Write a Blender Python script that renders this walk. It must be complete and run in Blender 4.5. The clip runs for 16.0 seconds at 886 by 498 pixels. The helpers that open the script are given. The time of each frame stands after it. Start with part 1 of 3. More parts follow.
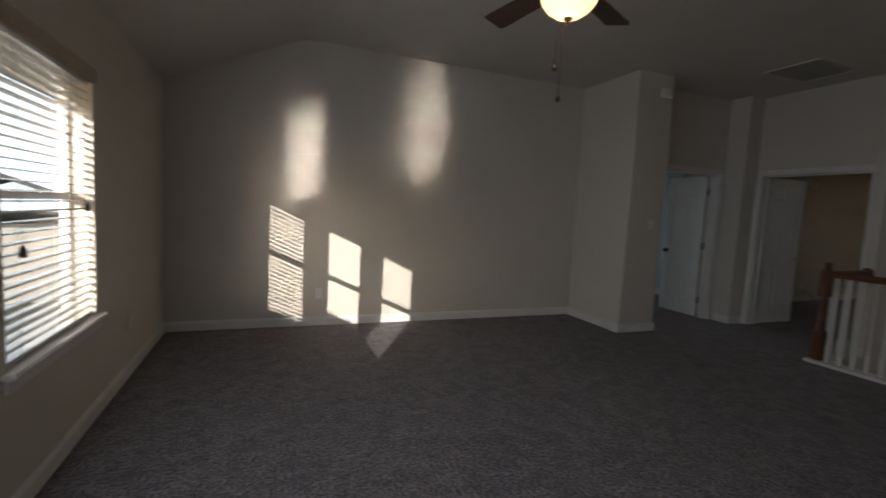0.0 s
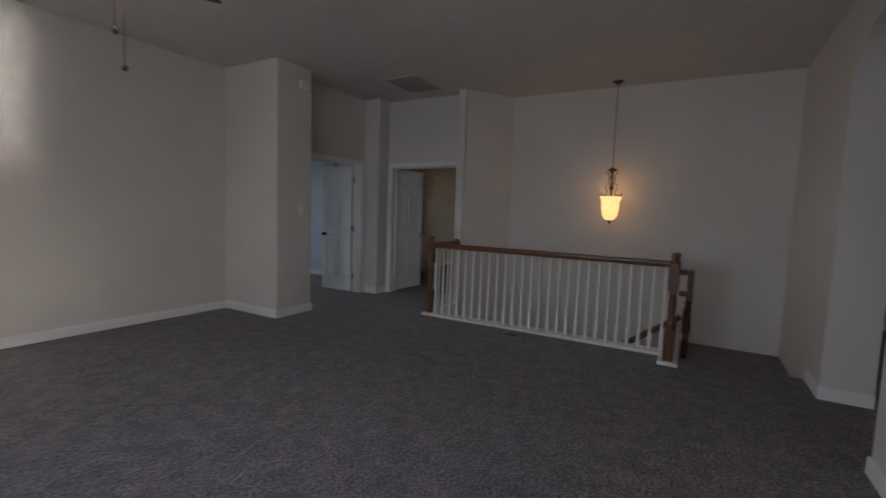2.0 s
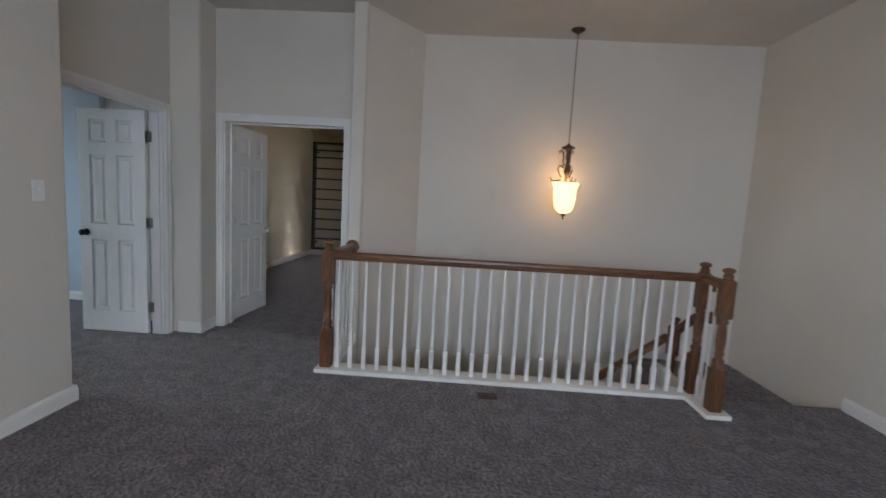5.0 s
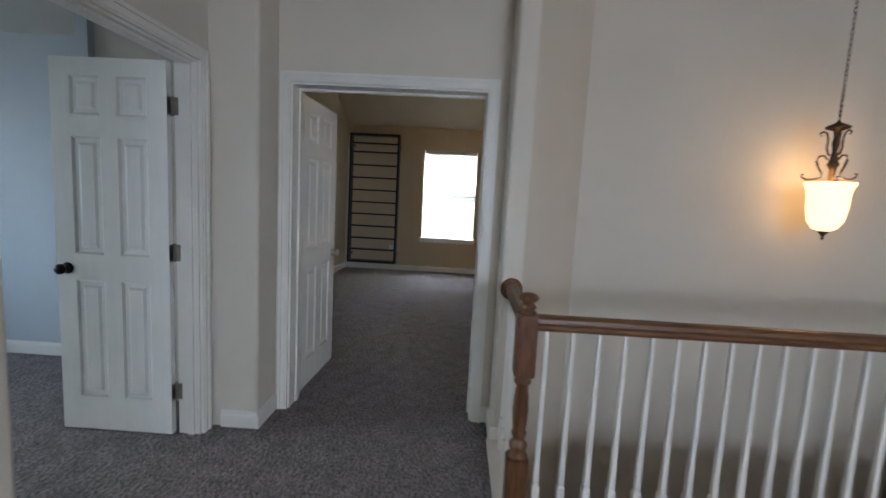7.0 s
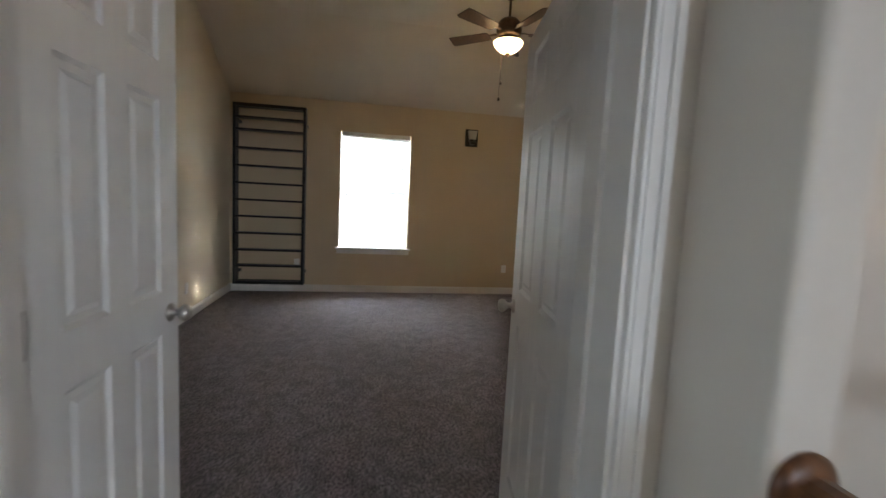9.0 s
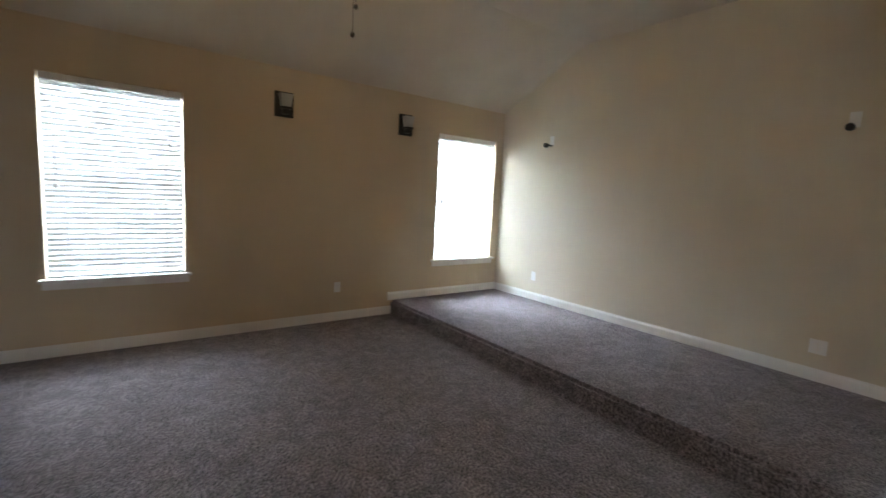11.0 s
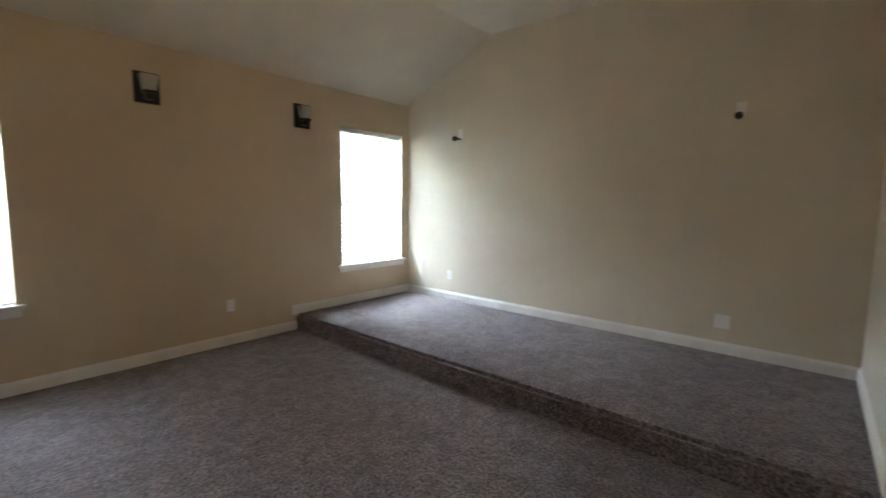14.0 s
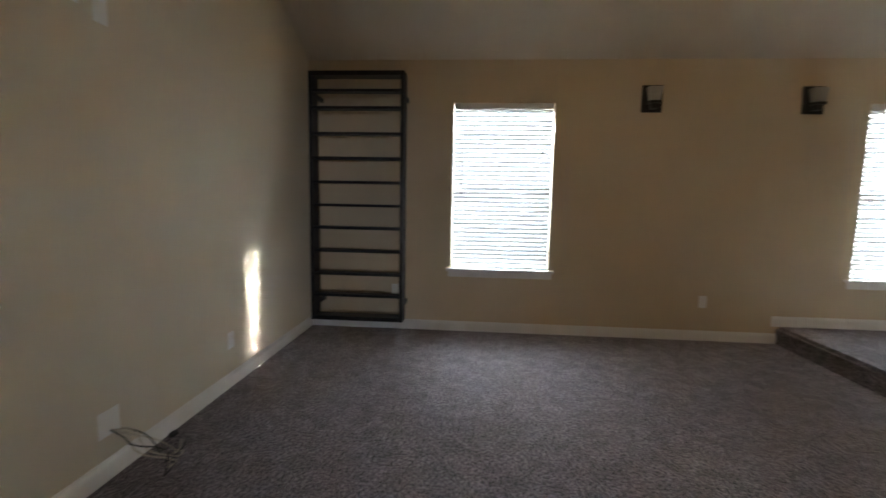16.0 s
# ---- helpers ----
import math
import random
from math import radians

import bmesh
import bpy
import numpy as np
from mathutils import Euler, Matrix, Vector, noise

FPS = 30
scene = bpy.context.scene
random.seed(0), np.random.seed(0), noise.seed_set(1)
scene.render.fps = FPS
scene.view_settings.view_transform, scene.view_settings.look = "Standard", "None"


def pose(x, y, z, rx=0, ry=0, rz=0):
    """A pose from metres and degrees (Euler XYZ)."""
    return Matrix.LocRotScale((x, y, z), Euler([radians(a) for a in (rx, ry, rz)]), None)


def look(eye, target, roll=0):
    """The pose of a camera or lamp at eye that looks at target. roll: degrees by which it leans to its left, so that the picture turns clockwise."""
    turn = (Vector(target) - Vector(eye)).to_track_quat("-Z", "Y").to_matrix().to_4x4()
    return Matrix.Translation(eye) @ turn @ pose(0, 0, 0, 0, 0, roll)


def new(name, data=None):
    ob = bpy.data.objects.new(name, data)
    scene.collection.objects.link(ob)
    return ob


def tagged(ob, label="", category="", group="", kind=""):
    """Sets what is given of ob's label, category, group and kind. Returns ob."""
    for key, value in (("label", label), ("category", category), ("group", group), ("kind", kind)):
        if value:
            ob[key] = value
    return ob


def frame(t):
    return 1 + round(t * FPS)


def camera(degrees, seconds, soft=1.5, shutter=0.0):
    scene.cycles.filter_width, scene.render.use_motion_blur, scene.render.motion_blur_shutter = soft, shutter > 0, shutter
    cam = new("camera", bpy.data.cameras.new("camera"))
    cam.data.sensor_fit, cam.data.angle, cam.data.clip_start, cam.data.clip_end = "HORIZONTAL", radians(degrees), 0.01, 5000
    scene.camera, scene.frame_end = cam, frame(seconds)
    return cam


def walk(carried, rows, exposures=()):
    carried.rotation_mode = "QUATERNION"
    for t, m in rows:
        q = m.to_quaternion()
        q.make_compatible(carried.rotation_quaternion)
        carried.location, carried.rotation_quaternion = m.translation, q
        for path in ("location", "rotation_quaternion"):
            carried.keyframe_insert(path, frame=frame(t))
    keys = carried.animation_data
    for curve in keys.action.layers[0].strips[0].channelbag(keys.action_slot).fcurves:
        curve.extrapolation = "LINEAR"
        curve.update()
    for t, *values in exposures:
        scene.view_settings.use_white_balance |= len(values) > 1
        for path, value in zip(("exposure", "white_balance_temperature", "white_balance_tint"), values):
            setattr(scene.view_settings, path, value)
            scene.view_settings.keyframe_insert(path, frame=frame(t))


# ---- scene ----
cam = camera(90.1, 16.0, shutter=0.4)
PATH = [
    (0, (-6.16, -3.284, 1.354), (-5.425, -1.433, 1.178), 3.0),
    (0.5, (-6.11, -3.35, 1.367), (-5.035, -1.672, 1.2), 2.4),
    (1, (-6.064, -3.468, 1.342), (-4.736, -1.983, 1.177), 2.3),
    (1.5, (-5.983, -3.54, 1.348), (-4.423, -2.3, 1.182), 2.0),
    (2, (-5.833, -3.579, 1.365), (-4.103, -2.59, 1.193), 2.0),
    (2.5, (-5.653, -3.387, 1.385), (-3.795, -2.671, 1.195), 2.4),
    (3, (-5.419, -3.13, 1.366), (-3.477, -2.689, 1.182), 3.0),
    (5.5, (-3.902, -1.224, 1.376), (-1.915, -1.14, 1.163), 3.2),
    (6, (-3.526, -0.864, 1.368), (-1.538, -0.78, 1.161), 3.2),
    (6.5, (-3.141, -0.548, 1.379), (-1.154, -0.47, 1.163), 3.0),
    (7, (-2.692, -0.298, 1.392), (-0.706, -0.231, 1.169), 3.0),
    (7.5, (-2.224, -0.093, 1.373), (-0.237, -0.053, 1.148), 3.0),
    (8, (-1.774, -0.001, 1.358), (0.212, -0.069, 1.131), 3.1),
    (10.3, (0.474, 0.12, 1.313), (2.276, -0.728, 1.126), 2.5),
    (10.5, (0.643, 0.044, 1.356), (2.401, -0.89, 1.159), 2.6),
    (11, (0.98, -0.065, 1.487), (2.574, -1.248, 1.251), 3.0),
    (11.5, (1.252, -0.131, 1.477), (2.631, -1.561, 1.244), 2.9),
    (12, (1.368, -0.177, 1.489), (2.553, -1.773, 1.268), 2.8),
    (12.5, (1.434, -0.215, 1.49), (2.401, -1.953, 1.278), 2.5),
    (13, (1.483, -0.186, 1.494), (2.397, -1.951, 1.275), 2.0),
    (13.5, (1.479, -0.176, 1.504), (2.458, -1.905, 1.28), 1.8),
    (14, (1.381, -0.168, 1.44), (2.661, -1.689, 1.223), 0.9),
    (14.5, (1.349, 0.0, 1.459), (2.931, -1.199, 1.218), 0.7),
    (15, (1.415, 0.215, 1.381), (3.238, -0.576, 1.152), 0.6),
    (15.5, (1.317, 0.215, 1.354), (3.28, -0.099, 1.132), 1.0),
    (16, (1.239, 0.16, 1.349), (3.221, 0.308, 1.124), 1.1),
]
walk(cam, [(t, look(eye, target, roll)) for t, eye, target, roll in PATH],
     exposures=[(0, 0.4, 6950, 11), (0.8, 0.45, 6650, 11), (1.5, 0.7, 6500, 12), (2.2, 1.4, 6400, 14), (3, 1.95, 6250, 12), (5.5, 2.5, 6200, 9), (7, 2.6, 6300, 8), (8, 2.75, 6650, 10),
                (10.3, 2.85, 6300, 10), (11, 2.75, 6200, 10), (12.5, 2.8, 6150, 8), (14, 2.9, 6100, 8), (16, 2.65, 6350, 10)])

# ---- world, sun, large lights ----
world = bpy.data.worlds.new("world")
scene.world = world
world.use_nodes = True
wn = world.node_tree
sky = wn.nodes.new("ShaderNodeTexSky")
sky.sky_type = "NISHITA"
sky.sun_disc = False
SUN_WAY = Vector((0.53, 1.0, -0.241)).normalized()
sky.sun_elevation = radians(12)
sky.sun_rotation = math.atan2(-SUN_WAY.x, -SUN_WAY.y)
wn.links.new(sky.outputs[0], wn.nodes["Background"].inputs[0])
wn.nodes["Background"].inputs[1].default_value = 0.15


def lamp(name, kind, m, energy, color=(1, 1, 1), size=1.0, size_y=None, **more):
    data = bpy.data.lights.new(name, kind)
    data.energy, data.color = energy, color
    if kind == "AREA":
        data.shape, data.size, data.size_y = "RECTANGLE", size, size_y or size
    if kind == "POINT":
        data.shadow_soft_size = size
    ob = new(name, data)
    ob.matrix_world = m
    return ob


sun = lamp("sun", "SUN", look((-20, -30, 9), Vector((-20, -30, 9)) + SUN_WAY), 5.0, (1.0, 0.97, 0.93))
sun.data.angle = radians(0.25)
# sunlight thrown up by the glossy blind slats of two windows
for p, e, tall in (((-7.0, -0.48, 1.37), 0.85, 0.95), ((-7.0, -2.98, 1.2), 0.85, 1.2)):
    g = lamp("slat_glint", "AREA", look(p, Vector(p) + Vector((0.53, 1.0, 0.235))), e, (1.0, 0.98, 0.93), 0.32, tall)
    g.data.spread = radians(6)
# a sliver of light past the edge of a closed blind
g = lamp("blind_edge_glint", "AREA", look((5.63, 0.44, 0.95), (4.49, 1.87, 0.40)), 0.5, (1.0, 0.97, 0.92), 0.08, 0.95)
g.data.spread = radians(5)
WIN_MEDIA = ((-0.57, 0.41), (-4.41, -3.415))
for (a, b), e in zip(WIN_MEDIA, (82, 180)):
    lamp("window_light", "AREA", look((7.2, (a + b) / 2, 2.05), (5.7, (a + b) / 2, 1.6)), e, (0.74, 0.86, 1.0), 1.3, 1.5)
lamp("window_light", "AREA", look((-1.2, 4.5, 1.5), (-1.2, 0, 1.2)), 1.6, (0.70, 0.82, 1.0), 1.4, 1.4)

for a, b, e in ((-2.25, -1.27, 11), (-3.42, -2.44, 6)):
    lamp("window_light", "AREA", look((-7.09, (a + b) / 2, 1.66), (0, (a + b) / 2, 0.9)), e, (0.70, 0.80, 1.0), b - a, 0.7)

# ---- materials ----


def material(name, base, rough=0.6, metal=0.0, vary=0.08, scale=3.0, bump=0.0, bscale=200.0, spec=0.4, grain=None, emit=0.0, ecol=None, trans=0.0, rand=0.0):
    m = bpy.data.materials.new(name)
    m.use_nodes = True
    nt = m.node_tree
    b = nt.nodes["Principled BSDF"]
    b.inputs["Roughness"].default_value = rough
    b.inputs["Metallic"].default_value = metal
    b.inputs["Specular IOR Level"].default_value = spec
    co = nt.nodes.new("ShaderNodeTexCoord")
    src = co.outputs["Object"]
    if grain:
        mp = nt.nodes.new("ShaderNodeMapping")
        mp.inputs["Scale"].default_value = grain
        nt.links.new(src, mp.inputs[0])
        src = mp.outputs[0]
    n1 = nt.nodes.new("ShaderNodeTexNoise")
    n1.inputs["Scale"].default_value = scale
    n1.inputs["Detail"].default_value = 6
    nt.links.new(src, n1.inputs["Vector"])
    ramp = nt.nodes.new("ShaderNodeValToRGB")
    ramp.color_ramp.elements[0].position, ramp.color_ramp.elements[1].position = 0.3, 0.7
    ramp.color_ramp.elements[0].color = (*[c * (1 - vary) for c in base], 1)
    ramp.color_ramp.elements[1].color = (*[min(1, c * (1 + vary)) for c in base], 1)
    nt.links.new(n1.outputs["Fac"], ramp.inputs[0])
    out = ramp.outputs[0]
    if rand:
        oi = nt.nodes.new("ShaderNodeObjectInfo")
        mr = nt.nodes.new("ShaderNodeMapRange")
        mr.inputs["To Min"].default_value, mr.inputs["To Max"].default_value = 1 - rand, 1 + rand
        nt.links.new(oi.outputs["Random"], mr.inputs[0])
        hs = nt.nodes.new("ShaderNodeHueSaturation")
        nt.links.new(out, hs.inputs["Color"])
        nt.links.new(mr.outputs[0], hs.inputs["Value"])
        out = hs.outputs[0]
    nt.links.new(out, b.inputs["Base Color"])
    if bump:
        n2 = nt.nodes.new("ShaderNodeTexNoise")
        n2.inputs["Scale"].default_value = bscale
        n2.inputs["Detail"].default_value = 3
        nt.links.new(src, n2.inputs["Vector"])
        bp = nt.nodes.new("ShaderNodeBump")
        bp.inputs["Strength"].default_value = bump
        bp.inputs["Distance"].default_value = 0.004
        nt.links.new(n2.outputs["Fac"], bp.inputs["Height"])
        nt.links.new(bp.outputs[0], b.inputs["Normal"])
    if emit:
        b.inputs["Emission Color"].default_value = (*(ecol or base), 1)
        b.inputs["Emission Strength"].default_value = emit
    if trans:
        t = nt.nodes.new("ShaderNodeBsdfTranslucent")
        nt.links.new(out, t.inputs[0])
        mx = nt.nodes.new("ShaderNodeMixShader")
        mx.inputs[0].default_value = trans
        nt.links.new(b.outputs[0], mx.inputs[1])
        nt.links.new(t.outputs[0], mx.inputs[2])
        nt.links.new(mx.outputs[0], nt.nodes["Material Output"].inputs[0])
    return m


def carpet_material():
    m = material("carpet", (0.2, 0.165, 0.145), 0.97, vary=0.0, spec=0.1)
    nt = m.node_tree
    b = nt.nodes["Principled BSDF"]
    co = nt.nodes.new("ShaderNodeTexCoord")
    tuft = nt.nodes.new("ShaderNodeTexNoise")
    tuft.inputs["Scale"].default_value, tuft.inputs["Detail"].default_value = 58, 5
    tuft.inputs["Roughness"].default_value = 0.7
    patch = nt.nodes.new("ShaderNodeTexNoise")
    patch.inputs["Scale"].default_value, patch.inputs["Detail"].default_value = 9, 6
    patch.inputs["Distortion"].default_value = 0.8
    for n in (tuft, patch):
        nt.links.new(co.outputs["Object"], n.inputs["Vector"])
    r1 = nt.nodes.new("ShaderNodeValToRGB")
    r1.color_ramp.elements[0].position, r1.color_ramp.elements[1].position = 0.39, 0.62
    r1.color_ramp.elements[0].color, r1.color_ramp.elements[1].color = (0.044, 0.037, 0.039, 1), (0.37, 0.315, 0.318, 1)
    r2 = nt.nodes.new("ShaderNodeValToRGB")
    r2.color_ramp.elements[0].position, r2.color_ramp.elements[1].position = 0.35, 0.68
    r2.color_ramp.elements[0].color, r2.color_ramp.elements[1].color = (0.68, 0.68, 0.68, 1), (1.2, 1.2, 1.2, 1)
    mx = nt.nodes.new("ShaderNodeMix")
    mx.data_type, mx.blend_type = "RGBA", "MULTIPLY"
    mx.inputs[0].default_value = 1
    nt.links.new(tuft.outputs["Fac"], r1.inputs[0])
    nt.links.new(patch.outputs["Fac"], r2.inputs[0])
    nt.links.new(r1.outputs[0], mx.inputs[6])
    nt.links.new(r2.outputs[0], mx.inputs[7])
    nt.links.new(mx.outputs[2], b.inputs["Base Color"])
    bp = nt.nodes.new("ShaderNodeBump")
    bp.inputs["Strength"].default_value, bp.inputs["Distance"].default_value = 1.0, 0.02
    nt.links.new(tuft.outputs["Fac"], bp.inputs["Height"])
    nt.links.new(bp.outputs[0], b.inputs["Normal"])
    b.inputs["Sheen Weight"].default_value = 0.25
    return m


def glass_material():
    m = bpy.data.materials.new("window_glass")
    m.use_nodes = True
    nt = m.node_tree
    g = nt.nodes["Principled BSDF"]
    g.inputs["Base Color"].default_value = (1, 1, 1, 1)
    g.inputs["Roughness"].default_value = 0.02
    g.inputs["Transmission Weight"].default_value = 1
    g.inputs["IOR"].default_value = 1.1
    return m


CARPET = carpet_material()
WALL = material("cream_wall_paint", (0.66, 0.612, 0.54), 0.55, vary=0.03, scale=1.5, bump=0.12, bscale=90, spec=0.35)
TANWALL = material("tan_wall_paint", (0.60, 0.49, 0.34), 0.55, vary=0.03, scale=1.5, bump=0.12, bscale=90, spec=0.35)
CREAM2 = material("pale_tan_wall_paint", (0.66, 0.585, 0.455), 0.55, vary=0.03, scale=1.5, bump=0.12, bscale=90, spec=0.35)
BLUEWALL = material("pale_blue_wall_paint", (0.46, 0.51, 0.56), 0.6, vary=0.03, scale=1.5, bump=0.1, bscale=90)
CEIL = material("ceiling_paint", (0.66, 0.625, 0.57), 0.85, vary=0.03, bump=0.25, bscale=70, spec=0.2)
# ceiling paint with the tan of the room's warm light mixed into its colour
CEILTANLIT = material("tan_ceiling_paint", (0.62, 0.555, 0.45), 0.85, vary=0.03, bump=0.25, bscale=70, spec=0.2)
TRIM = material("white_trim_paint", (0.78, 0.76, 0.72), 0.35, vary=0.03, scale=6, bump=0.04, bscale=40)
DOOR = material("white_door_paint", (0.78, 0.77, 0.74), 0.38, vary=0.025, scale=5, bump=0.1, bscale=60, grain=(6, 6, 0.6))
WOOD = material("stained_oak", (0.125, 0.054, 0.023), 0.35, vary=0.45, scale=9, bump=0.15, bscale=30, grain=(6, 6, 1.0))
RAILWOOD = material("stained_oak_rail", (0.14, 0.062, 0.026), 0.33, vary=0.4, scale=9, bump=0.12, bscale=30, grain=(6, 0.8, 6))
DARK = material("black_steel", (0.018, 0.017, 0.017), 0.45, metal=0.3, vary=0.2, scale=20, bump=0.05)
BRONZE = material("oil_rubbed_bronze", (0.09, 0.06, 0.04), 0.42, metal=0.8, vary=0.4, scale=18)
BLACKKNOB = material("dark_bronze_knob", (0.02, 0.018, 0.017), 0.3, metal=0.7, vary=0.2)
NICKEL = material("satin_nickel", (0.55, 0.52, 0.47), 0.3, metal=1.0, vary=0.08, scale=20)
HINGE = material("hinge_metal", (0.38, 0.35, 0.31), 0.4, metal=0.9, vary=0.15, scale=30)
PLASTIC = material("white_plastic", (0.8, 0.79, 0.76), 0.4, vary=0.02)
VINYL = material("white_window_vinyl", (0.78, 0.78, 0.77), 0.4, vary=0.03)
SLAT = material("white_blind_slat", (0.82, 0.82, 0.80), 0.45, vary=0.03, trans=0.13, rand=0.03)
SLATWOOD = material("white_blind_slat_open", (0.72, 0.69, 0.66), 0.09, vary=0.04, trans=0.06, rand=0.04, spec=1.0)
# valance colour is darkened to tan for the shade on its backlit face
SHADEWOOD = material("cream_valance_wood", (0.5, 0.41, 0.3), 0.45, vary=0.12, scale=7, grain=(6, 0.6, 6))
BLADE = material("dark_walnut_blade", (0.05, 0.028, 0.018), 0.45, vary=0.35, scale=10, grain=(1, 8, 8))
AMBER = material("amber_alabaster_glass", (0.9, 0.62, 0.33), 0.35, vary=0.15, scale=9, emit=0.6, ecol=(1.0, 0.55, 0.2))
BOWL = material("frosted_bowl_glass", (0.95, 0.85, 0.62), 0.4, vary=0.06, scale=8, emit=1.2, ecol=(1.0, 0.74, 0.4))
DOME = material("frosted_dome_glass", (0.95, 0.93, 0.9), 0.4, vary=0.03, emit=1.2, ecol=(1, 0.93, 0.82))
SHADE = material("frosted_sconce_glass", (0.5, 0.49, 0.46), 0.3, vary=0.05, scale=15, trans=0.2)
WIRE = material("black_cable", (0.02, 0.02, 0.02), 0.5, vary=0.1)
IVORY = material("ivory_cable", (0.5, 0.45, 0.36), 0.5, vary=0.1)
GRILLE = material("white_grille_metal", (0.66, 0.64, 0.6), 0.5, vary=0.04)
FENCE = material("weathered_fence", (0.22, 0.2, 0.19), 0.85, vary=0.3, scale=4, grain=(3, 3, 0.5))
GRASS = material("grass_ground", (0.13, 0.125, 0.085), 0.95, vary=0.4, scale=2.5, bump=0.5, bscale=20)
SHINGLE = material("roof_shingle", (0.10, 0.095, 0.10), 0.9, vary=0.35, scale=12, bump=0.4, bscale=60)
SIDING = material("far_house_siding", (0.42, 0.4, 0.37), 0.8, vary=0.08, scale=2)
RUBBER = material("black_rubber", (0.02, 0.02, 0.02), 0.8, vary=0.1)
GREYMETAL = material("dark_grey_painted_steel", (0.07, 0.065, 0.06), 0.45, metal=0.4, vary=0.2)
GLASS = glass_material()

# ---- mesh helpers ----


def box(bm, x0, x1, y0, y1, z0, z1):
    vs = [bm.verts.new((x, y, z)) for x in (x0, x1) for y in (y0, y1) for z in (z0, z1)]
    for q in ((0, 1, 3, 2), (4, 6, 7, 5), (0, 4, 5, 1), (2, 3, 7, 6), (0, 2, 6, 4), (1, 5, 7, 3)):
        bm.faces.new([vs[i] for i in q])
    return vs


def bevelled(bm, size, segs=2):
    bmesh.ops.bevel(bm, geom=bm.edges[:], offset=size, segments=segs, affect="EDGES", clamp_overlap=True)
    return bm


def bx(*b, bevel=0.0, segs=2):
    bm = bmesh.new()
    box(bm, *b)
    if bevel:
        bevelled(bm, bevel, segs)
    return bm


def boxes(bs):
    bm = bmesh.new()
    for b in bs:
        box(bm, *b)
    return bm


def prism(bm, pts, z0, z1):
    lo = [bm.verts.new((x, y, z0)) for x, y in pts]
    hi = [bm.verts.new((x, y, z1)) for x, y in pts]
    n = len(pts)
    bm.faces.new(lo[::-1])
    bm.faces.new(hi)
    for i in range(n):
        bm.faces.new((lo[i], lo[(i + 1) % n], hi[(i + 1) % n], hi[i]))
    return bm


def lathe(profile, n=24, bm=None, x=0.0, y=0.0):
    """Turns (radius, z) pairs about the vertical."""
    bm = bm or bmesh.new()
    rings = []
    for r, z in profile:
        rings.append([bm.verts.new((x + r * math.cos(2 * math.pi * i / n), y + r * math.sin(2 * math.pi * i / n), z)) for i in range(n)])
    for a, b in zip(rings, rings[1:]):
        for i in range(n):
            f = bm.faces.new((a[i], a[(i + 1) % n], b[(i + 1) % n], b[i]))
            f.smooth = True
    bm.faces.new(rings[0][::-1])
    bm.faces.new(rings[-1])
    return bm


def tube(points, r, n=8, bm=None):
    """A round bar along points."""
    bm = bm or bmesh.new()
    pts = [Vector(p) for p in points]
    rings = []
    for i, p in enumerate(pts):
        d = (pts[min(i + 1, len(pts) - 1)] - pts[max(i - 1, 0)]).normalized()
        q = d.to_track_quat("Z", "Y")
        rings.append([bm.verts.new(p + q @ Vector((r * math.cos(2 * math.pi * k / n), r * math.sin(2 * math.pi * k / n), 0))) for k in range(n)])
    for a, b in zip(rings, rings[1:]):
        for i in range(n):
            f = bm.faces.new((a[i], a[(i + 1) % n], b[(i + 1) % n], b[i]))
            f.smooth = True
    bm.faces.new(rings[0][::-1])
    bm.faces.new(rings[-1])
    return bm


def turn(bm, m):
    bmesh.ops.transform(bm, matrix=m, verts=bm.verts[:])
    return bm


def part(name, bm, mat, parent=None, label=""):
    bmesh.ops.recalc_face_normals(bm, faces=bm.faces[:])
    me = bpy.data.meshes.new(name)
    bm.to_mesh(me)
    bm.free()
    me.materials.append(mat)
    ob = new(name, me)
    ob.parent = parent
    if label:
        ob["label"] = label
    return ob


def twin(ob, m, parent=None):
    """Another object on the same mesh."""
    o = new(ob.name.split(".")[0], ob.data)
    o.parent = parent or ob.parent
    o.matrix_local = m
    return o


def thing(name, m=None, label="", category="", group="", kind=""):
    ob = new(name)
    ob.empty_display_size = 0.1
    if m is not None:
        ob.matrix_world = m
    return tagged(ob, label, category, group, kind)


def setting(name, bm, mat, label, category):
    return tagged(part(name, bm, mat), label, category, kind="structure")


# ---- structure: floors ----
setting("floor", boxes([(-7.35, -0.95, -4.82, 1.85, -0.3, 0), (-0.95, 0.62, -0.60, 1.85, -0.3, 0), (0.62, 5.9, -4.72, 2.0, -0.3, 0),
                        (-2.2, 0.62, 1.85, 4.6, -0.3, 0), (-3.6, 2.1, -7.6, -4.82, -0.3, 0)]), CARPET,
        "worn grey-brown cut-pile carpet over the whole upper floor", "carpet")
H = 3.06     # flat ceiling of the landing room
HM = 3.34    # flat ceiling of the platform room
T = 0.16
